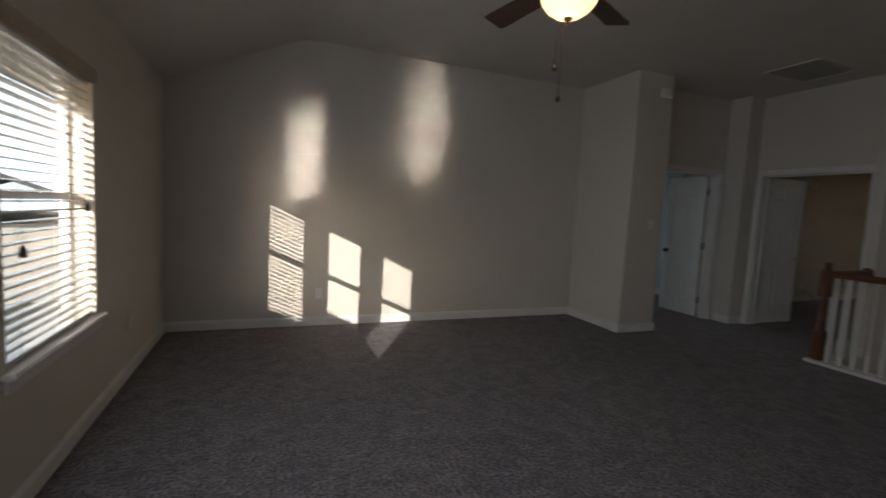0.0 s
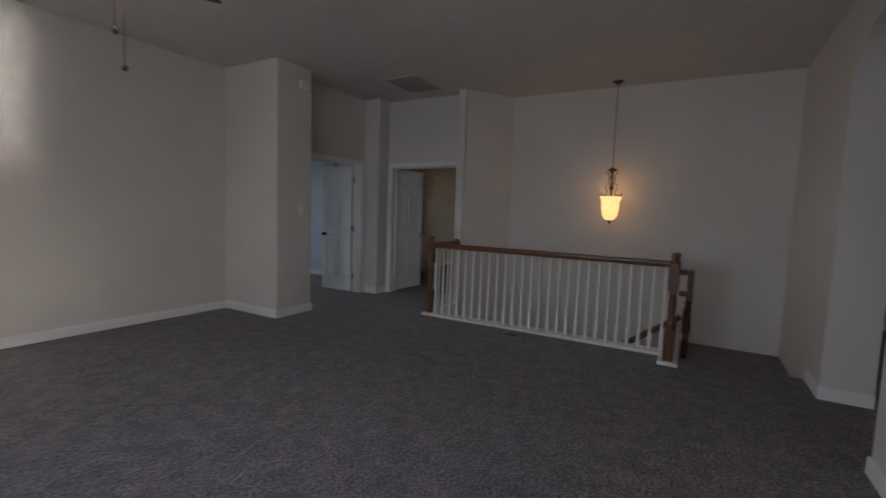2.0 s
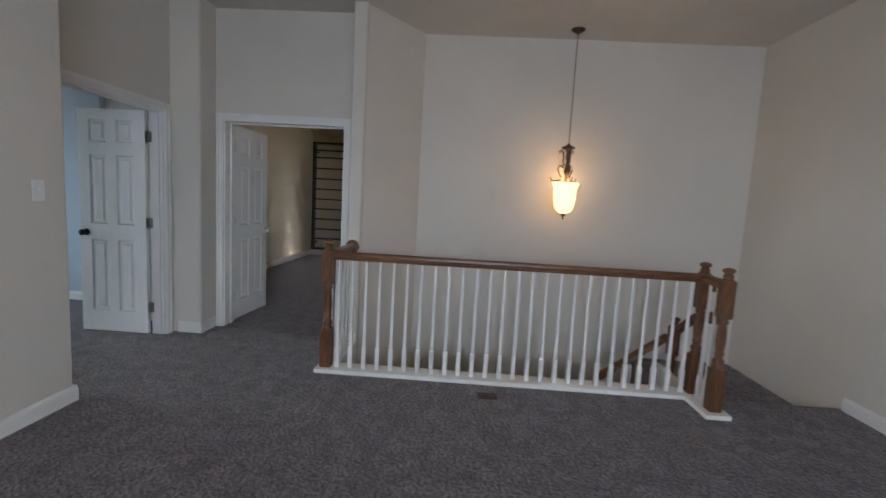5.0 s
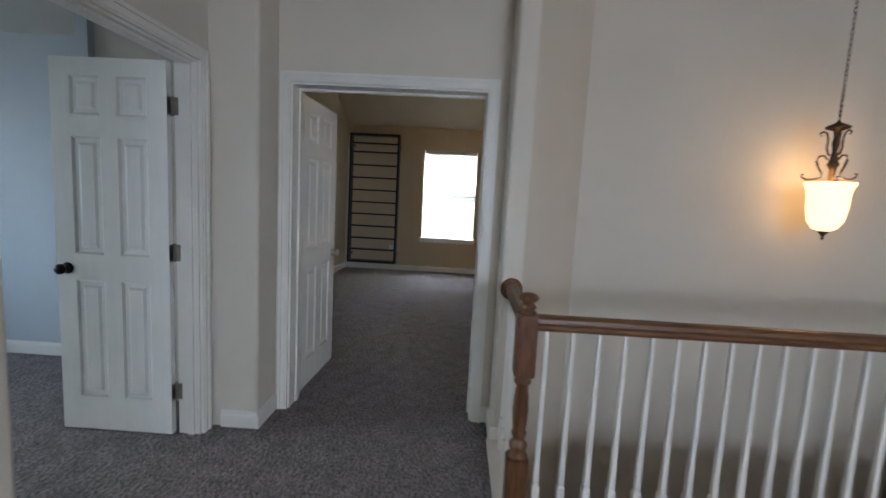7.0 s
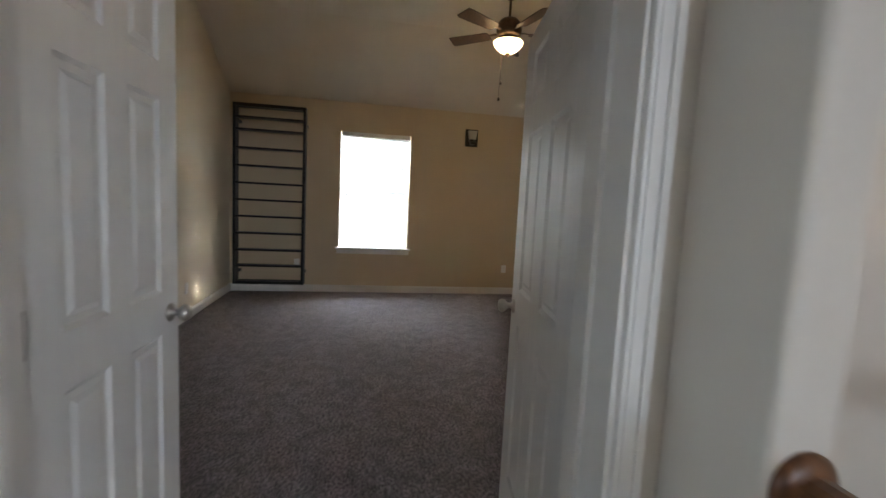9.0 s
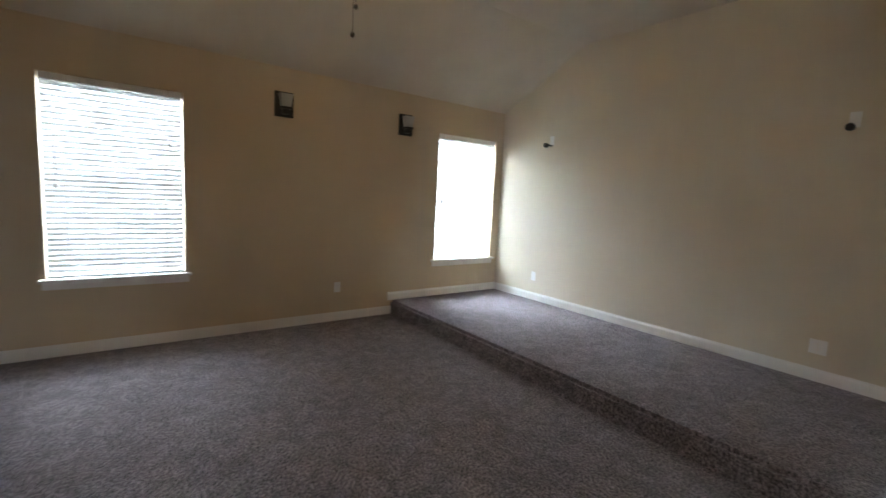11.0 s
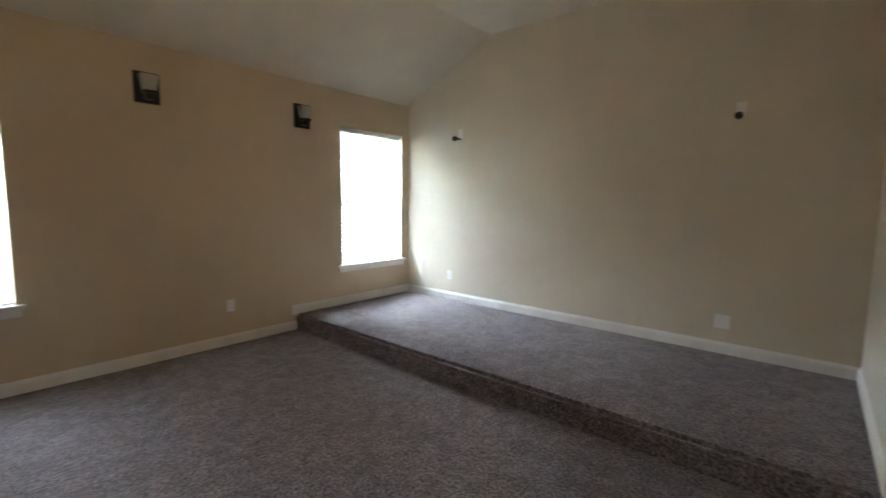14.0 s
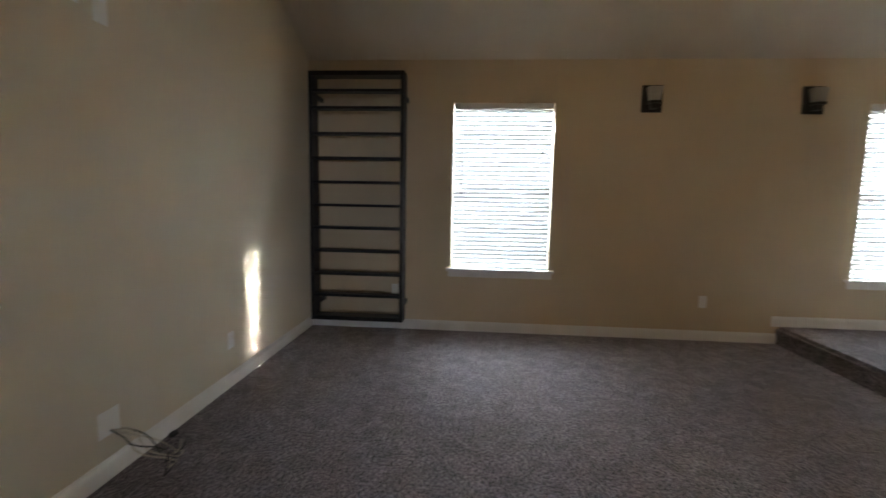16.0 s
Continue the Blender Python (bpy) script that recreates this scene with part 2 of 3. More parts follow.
# landing room
WINS = ((-1.08, -0.10), (-2.25, -1.27), (-3.42, -2.44))
WZ0, WZ1 = 0.62, 2.03
bs = [(-7.116 - T, -7.116, -4.82, 1.9, -0.3, WZ0), (-7.116 - T, -7.116, -4.82, 1.9, WZ1, 2.6)]
ys = [-4.82, -3.42, -2.44, -2.25, -1.27, -1.08, -0.10, 1.9]
for a, b in zip(ys[::2], ys[1::2]):
    bs.append((-7.116 - T, -7.116, a, b, WZ0, WZ1))
setting("wall_west", boxes(bs), WALL, "cream painted wall pierced by three windows with wooden sills", "wall")
setting("wall_north", boxes([(-7.116, -2.253, 1.725, 1.885, -0.3, 3.3)]), WALL, "cream painted wall lit by patches of low sun", "wall")
bm = bmesh.new()
r = 0.022


def rounded_post(bm, x0, x1, y0, y1, z0, z1, corners):
    """A wall block with bullnose at the named corners."""
    pts = []
    for cx, cy, key, a0 in ((x0, y0, "00", 180), (x1, y0, "10", 270), (x1, y1, "11", 0), (x0, y1, "01", 90)):
        if key in corners:
            ox, oy = cx + (r if cx == x0 else -r), cy + (r if cy == y0 else -r)
            for k in range(7):
                a = radians(a0 + 15 * k)
                pts.append((ox + r * math.cos(a), oy + r * math.sin(a)))
        else:
            pts.append((cx, cy))
    prism(bm, pts, z0, z1)


rounded_post(bm, -2.253, -1.70, 0.762, 1.10, -0.3, H + 0.2, ("00", "10"))
box(bm, -2.253, -1.70, 1.10, 1.885, -0.3, H + 0.2)
setting("wall_pier", bm, WALL, "cream wall pier with rounded corner beads", "wall")
bm = boxes([(-1.70, -1.60, 1.10, 1.22, -0.3, H + 0.2), (-1.60, -0.36, 1.10, 1.22, 2.04, H + 0.2), (-0.36, -0.263, 1.10, 1.22, -0.3, H + 0.2)])
setting("wall_hall", bm, WALL, "cream painted hall wall over a doorway", "wall")
bm = bmesh.new()
rounded_post(bm, -0.263, 0.0, 0.825, 1.22, -0.3, H + 0.2, ("00",))
for b in ((0.0, 0.19, 0.748, 1.95, -0.3, 3.5), (0.0, 0.19, -0.438, 0.748, 2.04, 3.5)):
    box(bm, *b)
box(bm, 0.0, 0.19, -0.60, -0.438, -3.0, 3.5)
setting("wall_double_door", bm, WALL, "cream painted wall around the open double doorway", "wall")
# stairwell
bm = bmesh.new()
prism(bm, [(-0.20, -0.674), (0.45, -1.12), (0.57, -1.12), (0.25, -0.64), (-0.15, -0.64)], -3.0, 3.5)
setting("wall_stair_angle", bm, WALL, "narrow angled cream wall beside the stairwell", "wall")
setting("wall_stair_east", boxes([(0.45, 0.57, -4.82, -1.12, -3.0, 3.5)]), WALL, "tall cream stairwell wall behind the hanging lamp", "wall")
bm = boxes([(-1.43, 0.45, -4.82, -4.5, -3.0, H + 0.2)])
setting("wall_stair_south", bm, WALL, "cream stairwell wall ending in an arch pier", "wall")
setting("wall_stair_west", boxes([(-1.05, -0.95, -3.5, -0.6, -3.0, -0.3), (-1.05, -0.95, -4.5, -3.5, -3.0, -0.3), (-0.95, 0.0, -0.70, -0.6, -3.0, -0.3)]), WALL, "cream wall of the stairwell below the landing", "wall")
setting("floor_lower", boxes([(-1.05, 0.57, -4.6, -0.6, -3.1, -2.95)]), CARPET, "brown carpet at the foot of the stairwell", "carpet")
bm = bmesh.new()
rounded_post(bm, -0.25, 0.0, -0.678, -0.552, -3.0, 3.5, ("00", "01"))
setting("wall_wing", bm, WALL, "short cream wing wall with rounded corners where the handrail ends", "wall")
# arch wall
bm = bmesh.new()
ax0, ax1, ztop, rad = -2.625, -1.43, 2.72, 0.42
arch = [(ax0, 0)]
for k in range(13):
    a = math.pi - k * math.pi / 24
    arch.append((ax0 + rad + rad * math.cos(a), ztop - rad + rad * math.sin(a)))
for k in range(13):
    a = math.pi / 2 - k * math.pi / 24
    arch.append((ax1 - rad + rad * math.cos(a), ztop - rad + rad * math.sin(a)))
arch.append((ax1, 0))
head = arch[1:-1]
for (xa, za), (xb, zb) in zip(head, head[1:]):
    if abs(xa - xb) < 1e-6:
        continue
    v = [bm.verts.new(p) for p in ((xa, -4.5, za), (xb, -4.5, zb), (xb, -4.5, H + 0.2), (xa, -4.5, H + 0.2), (xa, -4.82, za), (xb, -4.82, zb), (xb, -4.82, H + 0.2), (xa, -4.82, H + 0.2))]
    for q in ((0, 1, 2, 3), (4, 5, 6, 7), (0, 1, 5, 4), (2, 3, 7, 6)):
        f = bm.faces.new([v[i] for i in q])
box(bm, -7.28, ax0, -4.82, -4.5, -0.3, H + 0.2)
setting("wall_south", bm, WALL, "cream painted wall with a round-cornered archway", "wall")
# ceilings
bm = bmesh.new()


def slab(bm, prof, y0, y1, thick=0.12):
    """A ceiling: (x, z) pairs along x, drawn out from y0 to y1."""
    lo = [(x, z) for x, z in prof] + [(x, z + thick) for x, z in prof[::-1]]
    a = [bm.verts.new((x, y0, z)) for x, z in lo]
    b = [bm.verts.new((x, y1, z)) for x, z in lo]
    n = len(lo)
    bm.faces.new(a)
    bm.faces.new(b[::-1])
    for i in range(n):
        bm.faces.new((a[i], b[i], b[(i + 1) % n], a[(i + 1) % n]))


slab(bm, [(-7.28, 2.38), (-7.116, 2.455), (-5.95, 3.0), (-5.8, 3.045), (-5.6, H), (0.57, H)], -4.82, 1.885)
setting("ceiling", bm, CEIL, "cream vaulted ceiling sloping down to the windows", "ceiling")
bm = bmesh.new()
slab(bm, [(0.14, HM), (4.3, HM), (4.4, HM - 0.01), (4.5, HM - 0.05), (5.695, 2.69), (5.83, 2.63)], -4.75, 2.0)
setting("ceiling", bm, CEILTANLIT, "tan-lit vaulted ceiling sloping down to the windows", "ceiling")
setting("ceiling", boxes([(-2.2, 0.6, 1.22, 4.6, 2.45, 2.6)]), CEIL, "plain white ceiling of the blue room", "ceiling")
setting("ceiling", boxes([(-3.6, 2.1, -7.6, -4.82, 2.72, 2.85)]), CEIL, "plain ceiling of the room behind the arch", "ceiling")
# platform room
EX = 5.695
MZ0, MZ1 = 0.65, 2.29
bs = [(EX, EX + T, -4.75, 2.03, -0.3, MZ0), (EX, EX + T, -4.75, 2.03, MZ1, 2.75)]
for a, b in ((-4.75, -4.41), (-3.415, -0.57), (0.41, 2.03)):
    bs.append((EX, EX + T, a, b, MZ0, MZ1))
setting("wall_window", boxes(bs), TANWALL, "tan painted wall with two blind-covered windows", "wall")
setting("wall_platform", boxes([(0.9, EX, -4.75, -4.545, -0.3, 3.5)]), CREAM2, "pale tan wall behind the raised platform", "wall")
bm = bmesh.new()
rounded_post(bm, 0.91, 1.045, -4.6, -0.76, -0.3, 3.5, ("11",))
box(bm, 0.19, 0.91, -0.88, -0.76, -0.3, 3.5)
setting("wall_entry", bm, WALL, "pale tan wall beside the double door with a sconce", "wall")
setting("wall_rack", boxes([(0.19, EX, 1.87, 2.03, -0.3, 3.5)]), CREAM2, "pale tan wall beside the black rack", "wall")
# blue room and room behind the arch
setting("wall_blue", boxes([(-2.3, -2.2, 1.885, 4.6, -0.3, 2.5), (0.6, 0.7, 2.03, 4.6, -0.3, 2.5), (-2.2, -1.9, 4.6, 4.7, -0.3, 2.5), (-0.5, 0.7, 4.6, 4.7, -0.3, 2.5),
                            (-1.9, -0.5, 4.6, 4.7, -0.3, 0.8), (-1.9, -0.5, 4.6, 4.7, 2.2, 2.5), (-0.05, 0.6, 1.95, 2.03, -0.3, 2.5)]), BLUEWALL, "pale blue-grey walls of the next room", "wall")
bm = boxes([(2.0, 2.1, -7.6, -4.82, -0.3, 2.8), (-3.7, -3.6, -7.6, -4.82, -0.3, 2.8), (-3.6, 2.1, -7.7, -7.6, -0.3, 2.8), (0.57, 2.1, -4.82, -4.75, -0.3, 2.8)])
setting("wall_arch_room", bm, TANWALL, "warm tan walls of the room behind the arch", "wall")

# platform
bm = bmesh.new()
box(bm, 1.045, EX, -4.545, -2.79, 0, 0.172)
es = [e for e in bm.edges if all(abs(v.co.z - 0.172) < 1e-6 and abs(v.co.y + 2.79) < 1e-6 for v in e.verts)]
bmesh.ops.bevel(bm, geom=es, offset=0.03, segments=4, affect="EDGES")
setting("platform", bm, CARPET, "raised carpeted platform one step high", "platform")


def baseboard(x0, y0, x1, y1, nx, ny, z=0.0, name="baseboard"):
    """A moulded board against a wall; (nx, ny) points into the room."""
    prof = ((0, 0), (0.016, 0), (0.016, 0.07), (0.013, 0.082), (0.007, 0.09), (0.005, 0.1), (0, 0.1))
    bm = bmesh.new()
    a = [bm.verts.new((x0 + nx * d, y0 + ny * d, z + h)) for d, h in prof]
    b = [bm.verts.new((x1 + nx * d, y1 + ny * d, z + h)) for d, h in prof]
    n = len(prof)
    for i in range(n):
        bm.faces.new((a[i], b[i], b[(i + 1) % n], a[(i + 1) % n]))
    bm.faces.new(a)
    bm.faces.new(b[::-1])
    setting("baseboard", bm, TRIM, "white painted baseboard along the carpet", "baseboard")


for b in ((-7.116, -4.5, -7.116, 1.725, 1, 0), (-7.1, 1.725, -2.253, 1.725, 0, -1), (-2.253, 1.71, -2.253, 0.76, -1, 0), (-2.268, 0.762, -1.69, 0.762, 0, -1),
          (-1.70, 0.75, -1.70, 1.10, 1, 0), (-0.263, 1.035, -0.263, 0.815, -1, 0), (-0.278, 0.825, -0.01, 0.825, 0, -1), (-7.1, -4.5, -2.625, -4.5, 0, 1), (-1.43, -4.5, -0.98, -4.5, 0, 1),
          (-1.43, -4.82, -1.43, -4.485, -1, 0), (-2.625, -4.82, -2.625, -4.485, 1, 0), (0.0, -0.54, 0.0, -0.495, -1, 0), (-0.25, -0.552, 0.0, -0.552, 0, 1), (-0.25, -0.67, -0.25, -0.54, -1, 0),
          (EX, -2.79, EX, 1.87, -1, 0), (0.25, 1.87, EX - 0.02, 1.87, 0, -1), (1.045, -2.79, 1.045, -0.77, 1, 0), (-0.05, 1.95, 0.6, 1.95, 0, -1), (0.6, 2.03, 0.6, 4.6, -1, 0), (-2.2, 1.9, -2.2, 4.6, 1, 0),
          (2.0, -7.6, 2.0, -4.82, -1, 0)):
    baseboard(*b)
for b in ((EX, -4.545, EX, -2.74, -1, 0), (1.045, -4.545, EX - 0.02, -4.545, 0, 1), (1.045, -4.545, 1.045, -2.80, 1, 0)):
    baseboard(*b, z=0.172)


# ---- doors ----
def casing(x0, x1, h, w=0.062, d=0.018):
    """Door trim in the plane y = 0 facing -y, inner edges x0, x1."""
    bm = bmesh.new()
    for b in ((x0 - w, x0, -d, 0, 0, h), (x1, x1 + w, -d, 0, 0, h), (x0 - w, x1 + w, -d, 0, h, h + w),
              (x0 - w, x0 - w + 0.018, -d - 0.008, -d, 0, h + w), (x1 + w - 0.018, x1 + w, -d - 0.008, -d, 0, h + w), (x0 - w + 0.018, x1 + w - 0.018, -d - 0.008, -d, h + w - 0.018, h + w),
              (x0 - 0.022, x0 - 0.01, -d - 0.004, -d, 0, h + 0.01), (x1 + 0.01, x1 + 0.022, -d - 0.004, -d, 0, h + 0.01), (x0 - 0.01, x1 + 0.01, -d - 0.004, -d, h + 0.01, h + 0.022)):
        box(bm, *b)
    return bm


def jamb(x0, x1, h, depth):
    return boxes([(x0, x0 + 0.012, 0, depth, 0, h), (x1 - 0.012, x1, 0, depth, 0, h), (x0 + 0.012, x1 - 0.012, 0, depth, h - 0.012, h),
                  (x0 + 0.012, x0 + 0.024, depth - 0.09, depth - 0.055, 0, h - 0.012), (x1 - 0.024, x1 - 0.012, depth - 0.09, depth - 0.055, 0, h - 0.012), (x0 + 0.024, x1 - 0.024, depth - 0.09, depth - 0.055, h - 0.024, h - 0.012)])


def door_leaf(name, m, w, h, knob, label, sides=(1, -1)):
    """Six-panel leaf; hinge at x = 0, leaf along +x, thickness along y, panels on both faces."""
    d = 0.035
    t = thing(name, m, label, "door", kind="structure")
    bm = bmesh.new()
    st = 0.105 * w / 0.62
    mid = 0.09 * w / 0.62
    cols = ((st, (w - mid) / 2), ((w + mid) / 2, w - st))
    rows = ((0.2, 0.86), (1.0, 1.62), (1.73, 1.93))
    zs = [0.012] + [z for rw in rows for z in rw] + [h]
    for a, b in ((0, st), (w - st, w), cols[0][1:] + cols[1][:1]):
        box(bm, a, b, 0, d, 0.012, h)
    for a, b in cols:
        for z0, z1 in zip(zs[::2], zs[1::2]):
            box(bm, a, b, 0, d, z0, z1)
    part("slab", bm, DOOR, t)
    for a, b in cols:
        for z0, z1 in rows:
            bm = bmesh.new()
            for s, y in ((-1, 0.0), (1, d)):
                # sloped moulding down to a recess, then a raised field
                steps = ((0, 0), (0.012, 0.009), (0.03, 0.009), (0.045, 0.003))
                rings = []
                for ins, dep in steps:
                    yy = y - s * dep
                    rings.append([bm.verts.new(p) for p in ((a + ins, yy, z0 + ins), (b - ins, yy, z0 + ins), (b - ins, yy, z1 - ins), (a + ins, yy, z1 - ins))])
                for p, q in zip(rings, rings[1:]):
                    for i in range(4):
                        bm.faces.new((p[i], p[(i + 1) % 4], q[(i + 1) % 4], q[i]))
                bm.faces.new(rings[-1])
            part("panel", bm, DOOR, t)
    for z in (0.25, 1.03, 1.8):
        hb = boxes([(-0.038, -0.003, -0.002, 0.002, z - 0.045, z + 0.045), (0.0, 0.003, 0.002, 0.034, z - 0.045, z + 0.045)])
        lathe([(0.007, z - 0.05), (0.007, z + 0.05)], 10, hb, -0.003, -0.004)
        part("hinge", hb, HINGE, t, "worn metal butt hinge")
    for s in sides:
        prof = [(0.031, 0), (0.031, 0.006), (0.012, 0.012), (0.011, 0.028), (0.02, 0.034), (0.028, 0.045), (0.028, 0.055), (0.02, 0.066), (0.006, 0.069)]
        kb = lathe(prof, 20)
        turn(kb, pose(w - 0.06, d if s > 0 else 0, 0.92, -90 if s > 0 else 90, 0, 0))
        part("knob", kb, knob, t, "round metal door knob")
    return t


# doorway of the blue room
setting("trim", turn(casing(-1.60, -0.36, 2.04), pose(0, 1.10, 0)), TRIM, "white door casing around the blue room doorway", "trim")
setting("door_jamb", turn(jamb(-1.60, -0.36, 2.04, 0.12), pose(0, 1.10, 0)), TRIM, "white door jamb", "trim")
door_leaf("door_1", pose(-0.378, 1.235, 0, 0, 0, 90), 0.62, 2.02, BLACKKNOB, "open white six-panel door with a black knob")
# double doorway
setting("trim", turn(casing(-0.748, 0.438, 2.04, w=0.058), pose(0, 0, 0, 0, 0, -90)), TRIM, "white door casing around the double doorway", "trim")
setting("door_jamb", turn(jamb(-0.748, 0.438, 2.04, 0.19), pose(0, 0, 0, 0, 0, -90)), TRIM, "white double door jamb", "trim")
door_leaf("door_2", pose(0.2, 0.748, 0, 0, 0, -2.4), 0.69, 2.02, NICKEL, "open white six-panel leaf of a double door with a nickel knob")
d3 = door_leaf("door_3", Matrix.Translation((0.2, -0.432, 0)) @ Matrix.Rotation(radians(-9.5), 4, "Z") @ pose(0, -0.035, 0), 0.84, 2.02, NICKEL, "open white six-panel leaf of a double door folded back")
# white door seen behind the arch
setting("trim", boxes([(1.975, 2.0, -6.83, -6.77, 0, 2.1), (1.975, 2.0, -5.93, -5.87, 0, 2.1), (1.975, 2.0, -6.77, -5.93, 2.04, 2.1)]), TRIM, "white door casing behind the arch", "trim")
door_leaf("door_4", pose(1.985, -6.77, 0, 0, 0, 90), 0.84, 2.03, NICKEL, "closed white six-panel door behind the arch", sides=(1,))


# ---- windows and blinds ----
def window(name, y0, y1, z0, z1, x, s, label):
    """A single-hung window in a wall along y; s: +1 when the room lies towards +x."""
    t = thing(name, None, label, "window", kind="structure")
    xo = x - s * 0.11
    f = 0.035
    a, b = sorted((xo, xo - s * 0.045))
    part("window_frame", boxes([(a, b, y0, y0 + f, z0, z1), (a, b, y1 - f, y1, z0, z1), (a, b, y0 + f, y1 - f, z0, z0 + f), (a, b, y0 + f, y1 - f, z1 - f, z1)]), VINYL, t)
    zm = (z0 + z1) / 2
    part("meeting_rail", bx(a - 0.006, b + 0.006, y0 + f, y1 - f, zm - 0.022, zm + 0.022, bevel=0.004), VINYL, t)
    for za, zb in ((z0 + f, zm - 0.022), (zm + 0.022, z1 - f)):
        p = part("pane", bx((a + b) / 2 - 0.002, (a + b) / 2 + 0.002, y0 + f, y1 - f, za, zb), GLASS, t)
        p.visible_shadow = False
    c, d = sorted((x - s * 0.11, x + s * 0.05))
    part("window_sill", bx(c, d, y0 - 0.05, y1 + 0.05, z0 - 0.022, z0 + 0.003, bevel=0.006), TRIM, t)
    c, d = sorted((x, x + s * 0.018))
    part("apron", bx(c, d, y0 - 0.03, y1 + 0.03, z0 - 0.085, z0 - 0.022, bevel=0.004), TRIM, t)
    return t


def blind(y0, y1, z0, z1, x, s, tilt, mat, label, pitch=0.044, shut_low=False):
    t = thing("window_blind", pose(x, (y0 + y1) / 2, z1), label, "window blind", "window blinds")
    w = (y1 - y0) - 0.02
    part("headrail", bx(-0.03, 0.03, -w / 2, w / 2, -0.055, -0.002, bevel=0.004), TRIM, t)
    if shut_low is not None:
        part("valance", bx(s * 0.03, s * 0.062, -w / 2 - 0.015, w / 2 + 0.015, -0.06, 0.022, bevel=0.005), SHADEWOOD, t, "wooden valance board coloured tan as seen backlit")
    bm = bmesh.new()
    n = 5
    for i in range(n):
        u = -0.025 + 0.05 * i / (n - 1)
        zz = 0.004 * (1 - (u / 0.025) ** 2)
        for yy in (-w / 2, w / 2):
            for dz in (0.0, 0.0025):
                bm.verts.new((u, yy, zz + dz))
    bm.verts.ensure_lookup_table()
    for i in range(n - 1):
        a, b = 4 * i, 4 * (i + 1)
        for q in ((a, b, b + 2, a + 2), (a + 1, a + 3, b + 3, b + 1), (a, a + 1, b + 1, b), (a + 2, b + 2, b + 3, a + 3)):
            bm.faces.new([bm.verts[k] for k in q])
    first = part("slat", bm, mat, t)
    zz, k = -0.075, 0
    rng = random.Random(int(abs(y0) * 100))
    while zz > -(z1 - z0) + 0.04:
        lean = -30 if shut_low and zz < -(z1 - z0) + 0.24 else tilt
        m = pose(0, 0, zz, 0, s * lean + rng.uniform(-1.5, 1.5), 0) @ pose(0, 0, 0, rng.uniform(-0.15, 0.15), 0, 0)
        if k == 0:
            first.matrix_local = m
        else:
            twin(first, m)
        zz, k = zz - pitch, k + 1
    part("bottom_rail", bx(-0.026, 0.026, -w / 2, w / 2, -(z1 - z0) + 0.004, -(z1 - z0) + 0.022, bevel=0.004), mat, t)
    for yy in (-w * 0.36, 0, w * 0.36):
        part("ladder_cord", tube([(s * 0.027, yy, -0.05), (s * 0.027, yy, -(z1 - z0) + 0.02)], 0.0012, 5), PLASTIC, t)
    return t


for k, (a, b) in enumerate(WINS):
    window("window_%d" % (k + 1), a, b, WZ0, WZ1, -7.116, 1, "white single-hung window with a deep wooden sill")
    bl = blind(a, b, WZ0 + 0.004, WZ1, -7.155, 1, (2, 24, 17)[k], SLATWOOD, "white slatted blind lowered with its slats open", shut_low=k > 0)
    if k == 0:
        part("pull_cord", tube([(0.035, -0.33, -0.05), (0.037, -0.33, -0.92)], 0.0016, 5), PLASTIC, bl)
        part("cord_tassel", lathe([(0.006, -0.97), (0.014, -0.965), (0.012, -0.93), (0.004, -0.915)], 10, None, 0.037, -0.33), BLADE, bl, "dark wooden cord tassel")
        part("tilt_wand", tube([(0.035, 0.39, -0.05), (0.037, 0.39, -0.74)], 0.0016, 5), PLASTIC, bl)
        part("wand_tassel", lathe([(0.005, -0.79), (0.012, -0.785), (0.01, -0.75), (0.004, -0.735)], 10, None, 0.037, 0.39), BLADE, bl, "dark wooden cord tassel")
for k, (a, b) in enumerate(WIN_MEDIA):
    window("window_%d" % (k + 4), a, b, MZ0, MZ1, EX, -1, "white single-hung window behind a closed blind")
    bl = blind(a, b, MZ0 + 0.004, MZ1, EX + 0.045, -1, 67, SLAT, "white slatted blind closed and glowing with daylight", shut_low=None)
    part("tilt_wand", tube([(-0.036, 0.40, -0.05), (-0.04, 0.40, -0.84)], 0.0035, 6), PLASTIC, bl)
    part("wand_tassel", lathe([(0.005, -0.90), (0.012, -0.895), (0.01, -0.86), (0.004, -0.84)], 10, None, -0.04, 0.40), PLASTIC, bl)
    part("pull_cord", tube([(-0.036, -0.39, -0.05), (-0.038, -0.39, -0.44)], 0.0016, 5), PLASTIC, bl)
    part("cord_tassel", lathe([(0.006, -0.49), (0.014, -0.485), (0.012, -0.45), (0.004, -0.435)], 10, None, -0.038, -0.39), PLASTIC, bl)

# ---- landing: curb, railing, newels, balusters ----
NX, NY1, NY2 = -0.916, -0.597, -3.425
N3X = -1.21
bm = boxes([(-1.0, -0.83, -3.51, -0.525, -0.3, 0.03), (-0.83, -0.25, -0.68, -0.525, -0.3, 0.03), (-1.30, -1.0, -3.51, -3.34, 0.0, 0.03)])
setting("trim", bm, TRIM, "white painted curb under the railing", "trim")

rail = thing("stair_railing", None, "oak handrail with white balusters around the stairwell", "railing")


def square_ring(bm, w, z):
    return [bm.verts.new(p) for p in ((-w, -w, z), (w, -w, z), (w, w, z), (-w, w, z))]


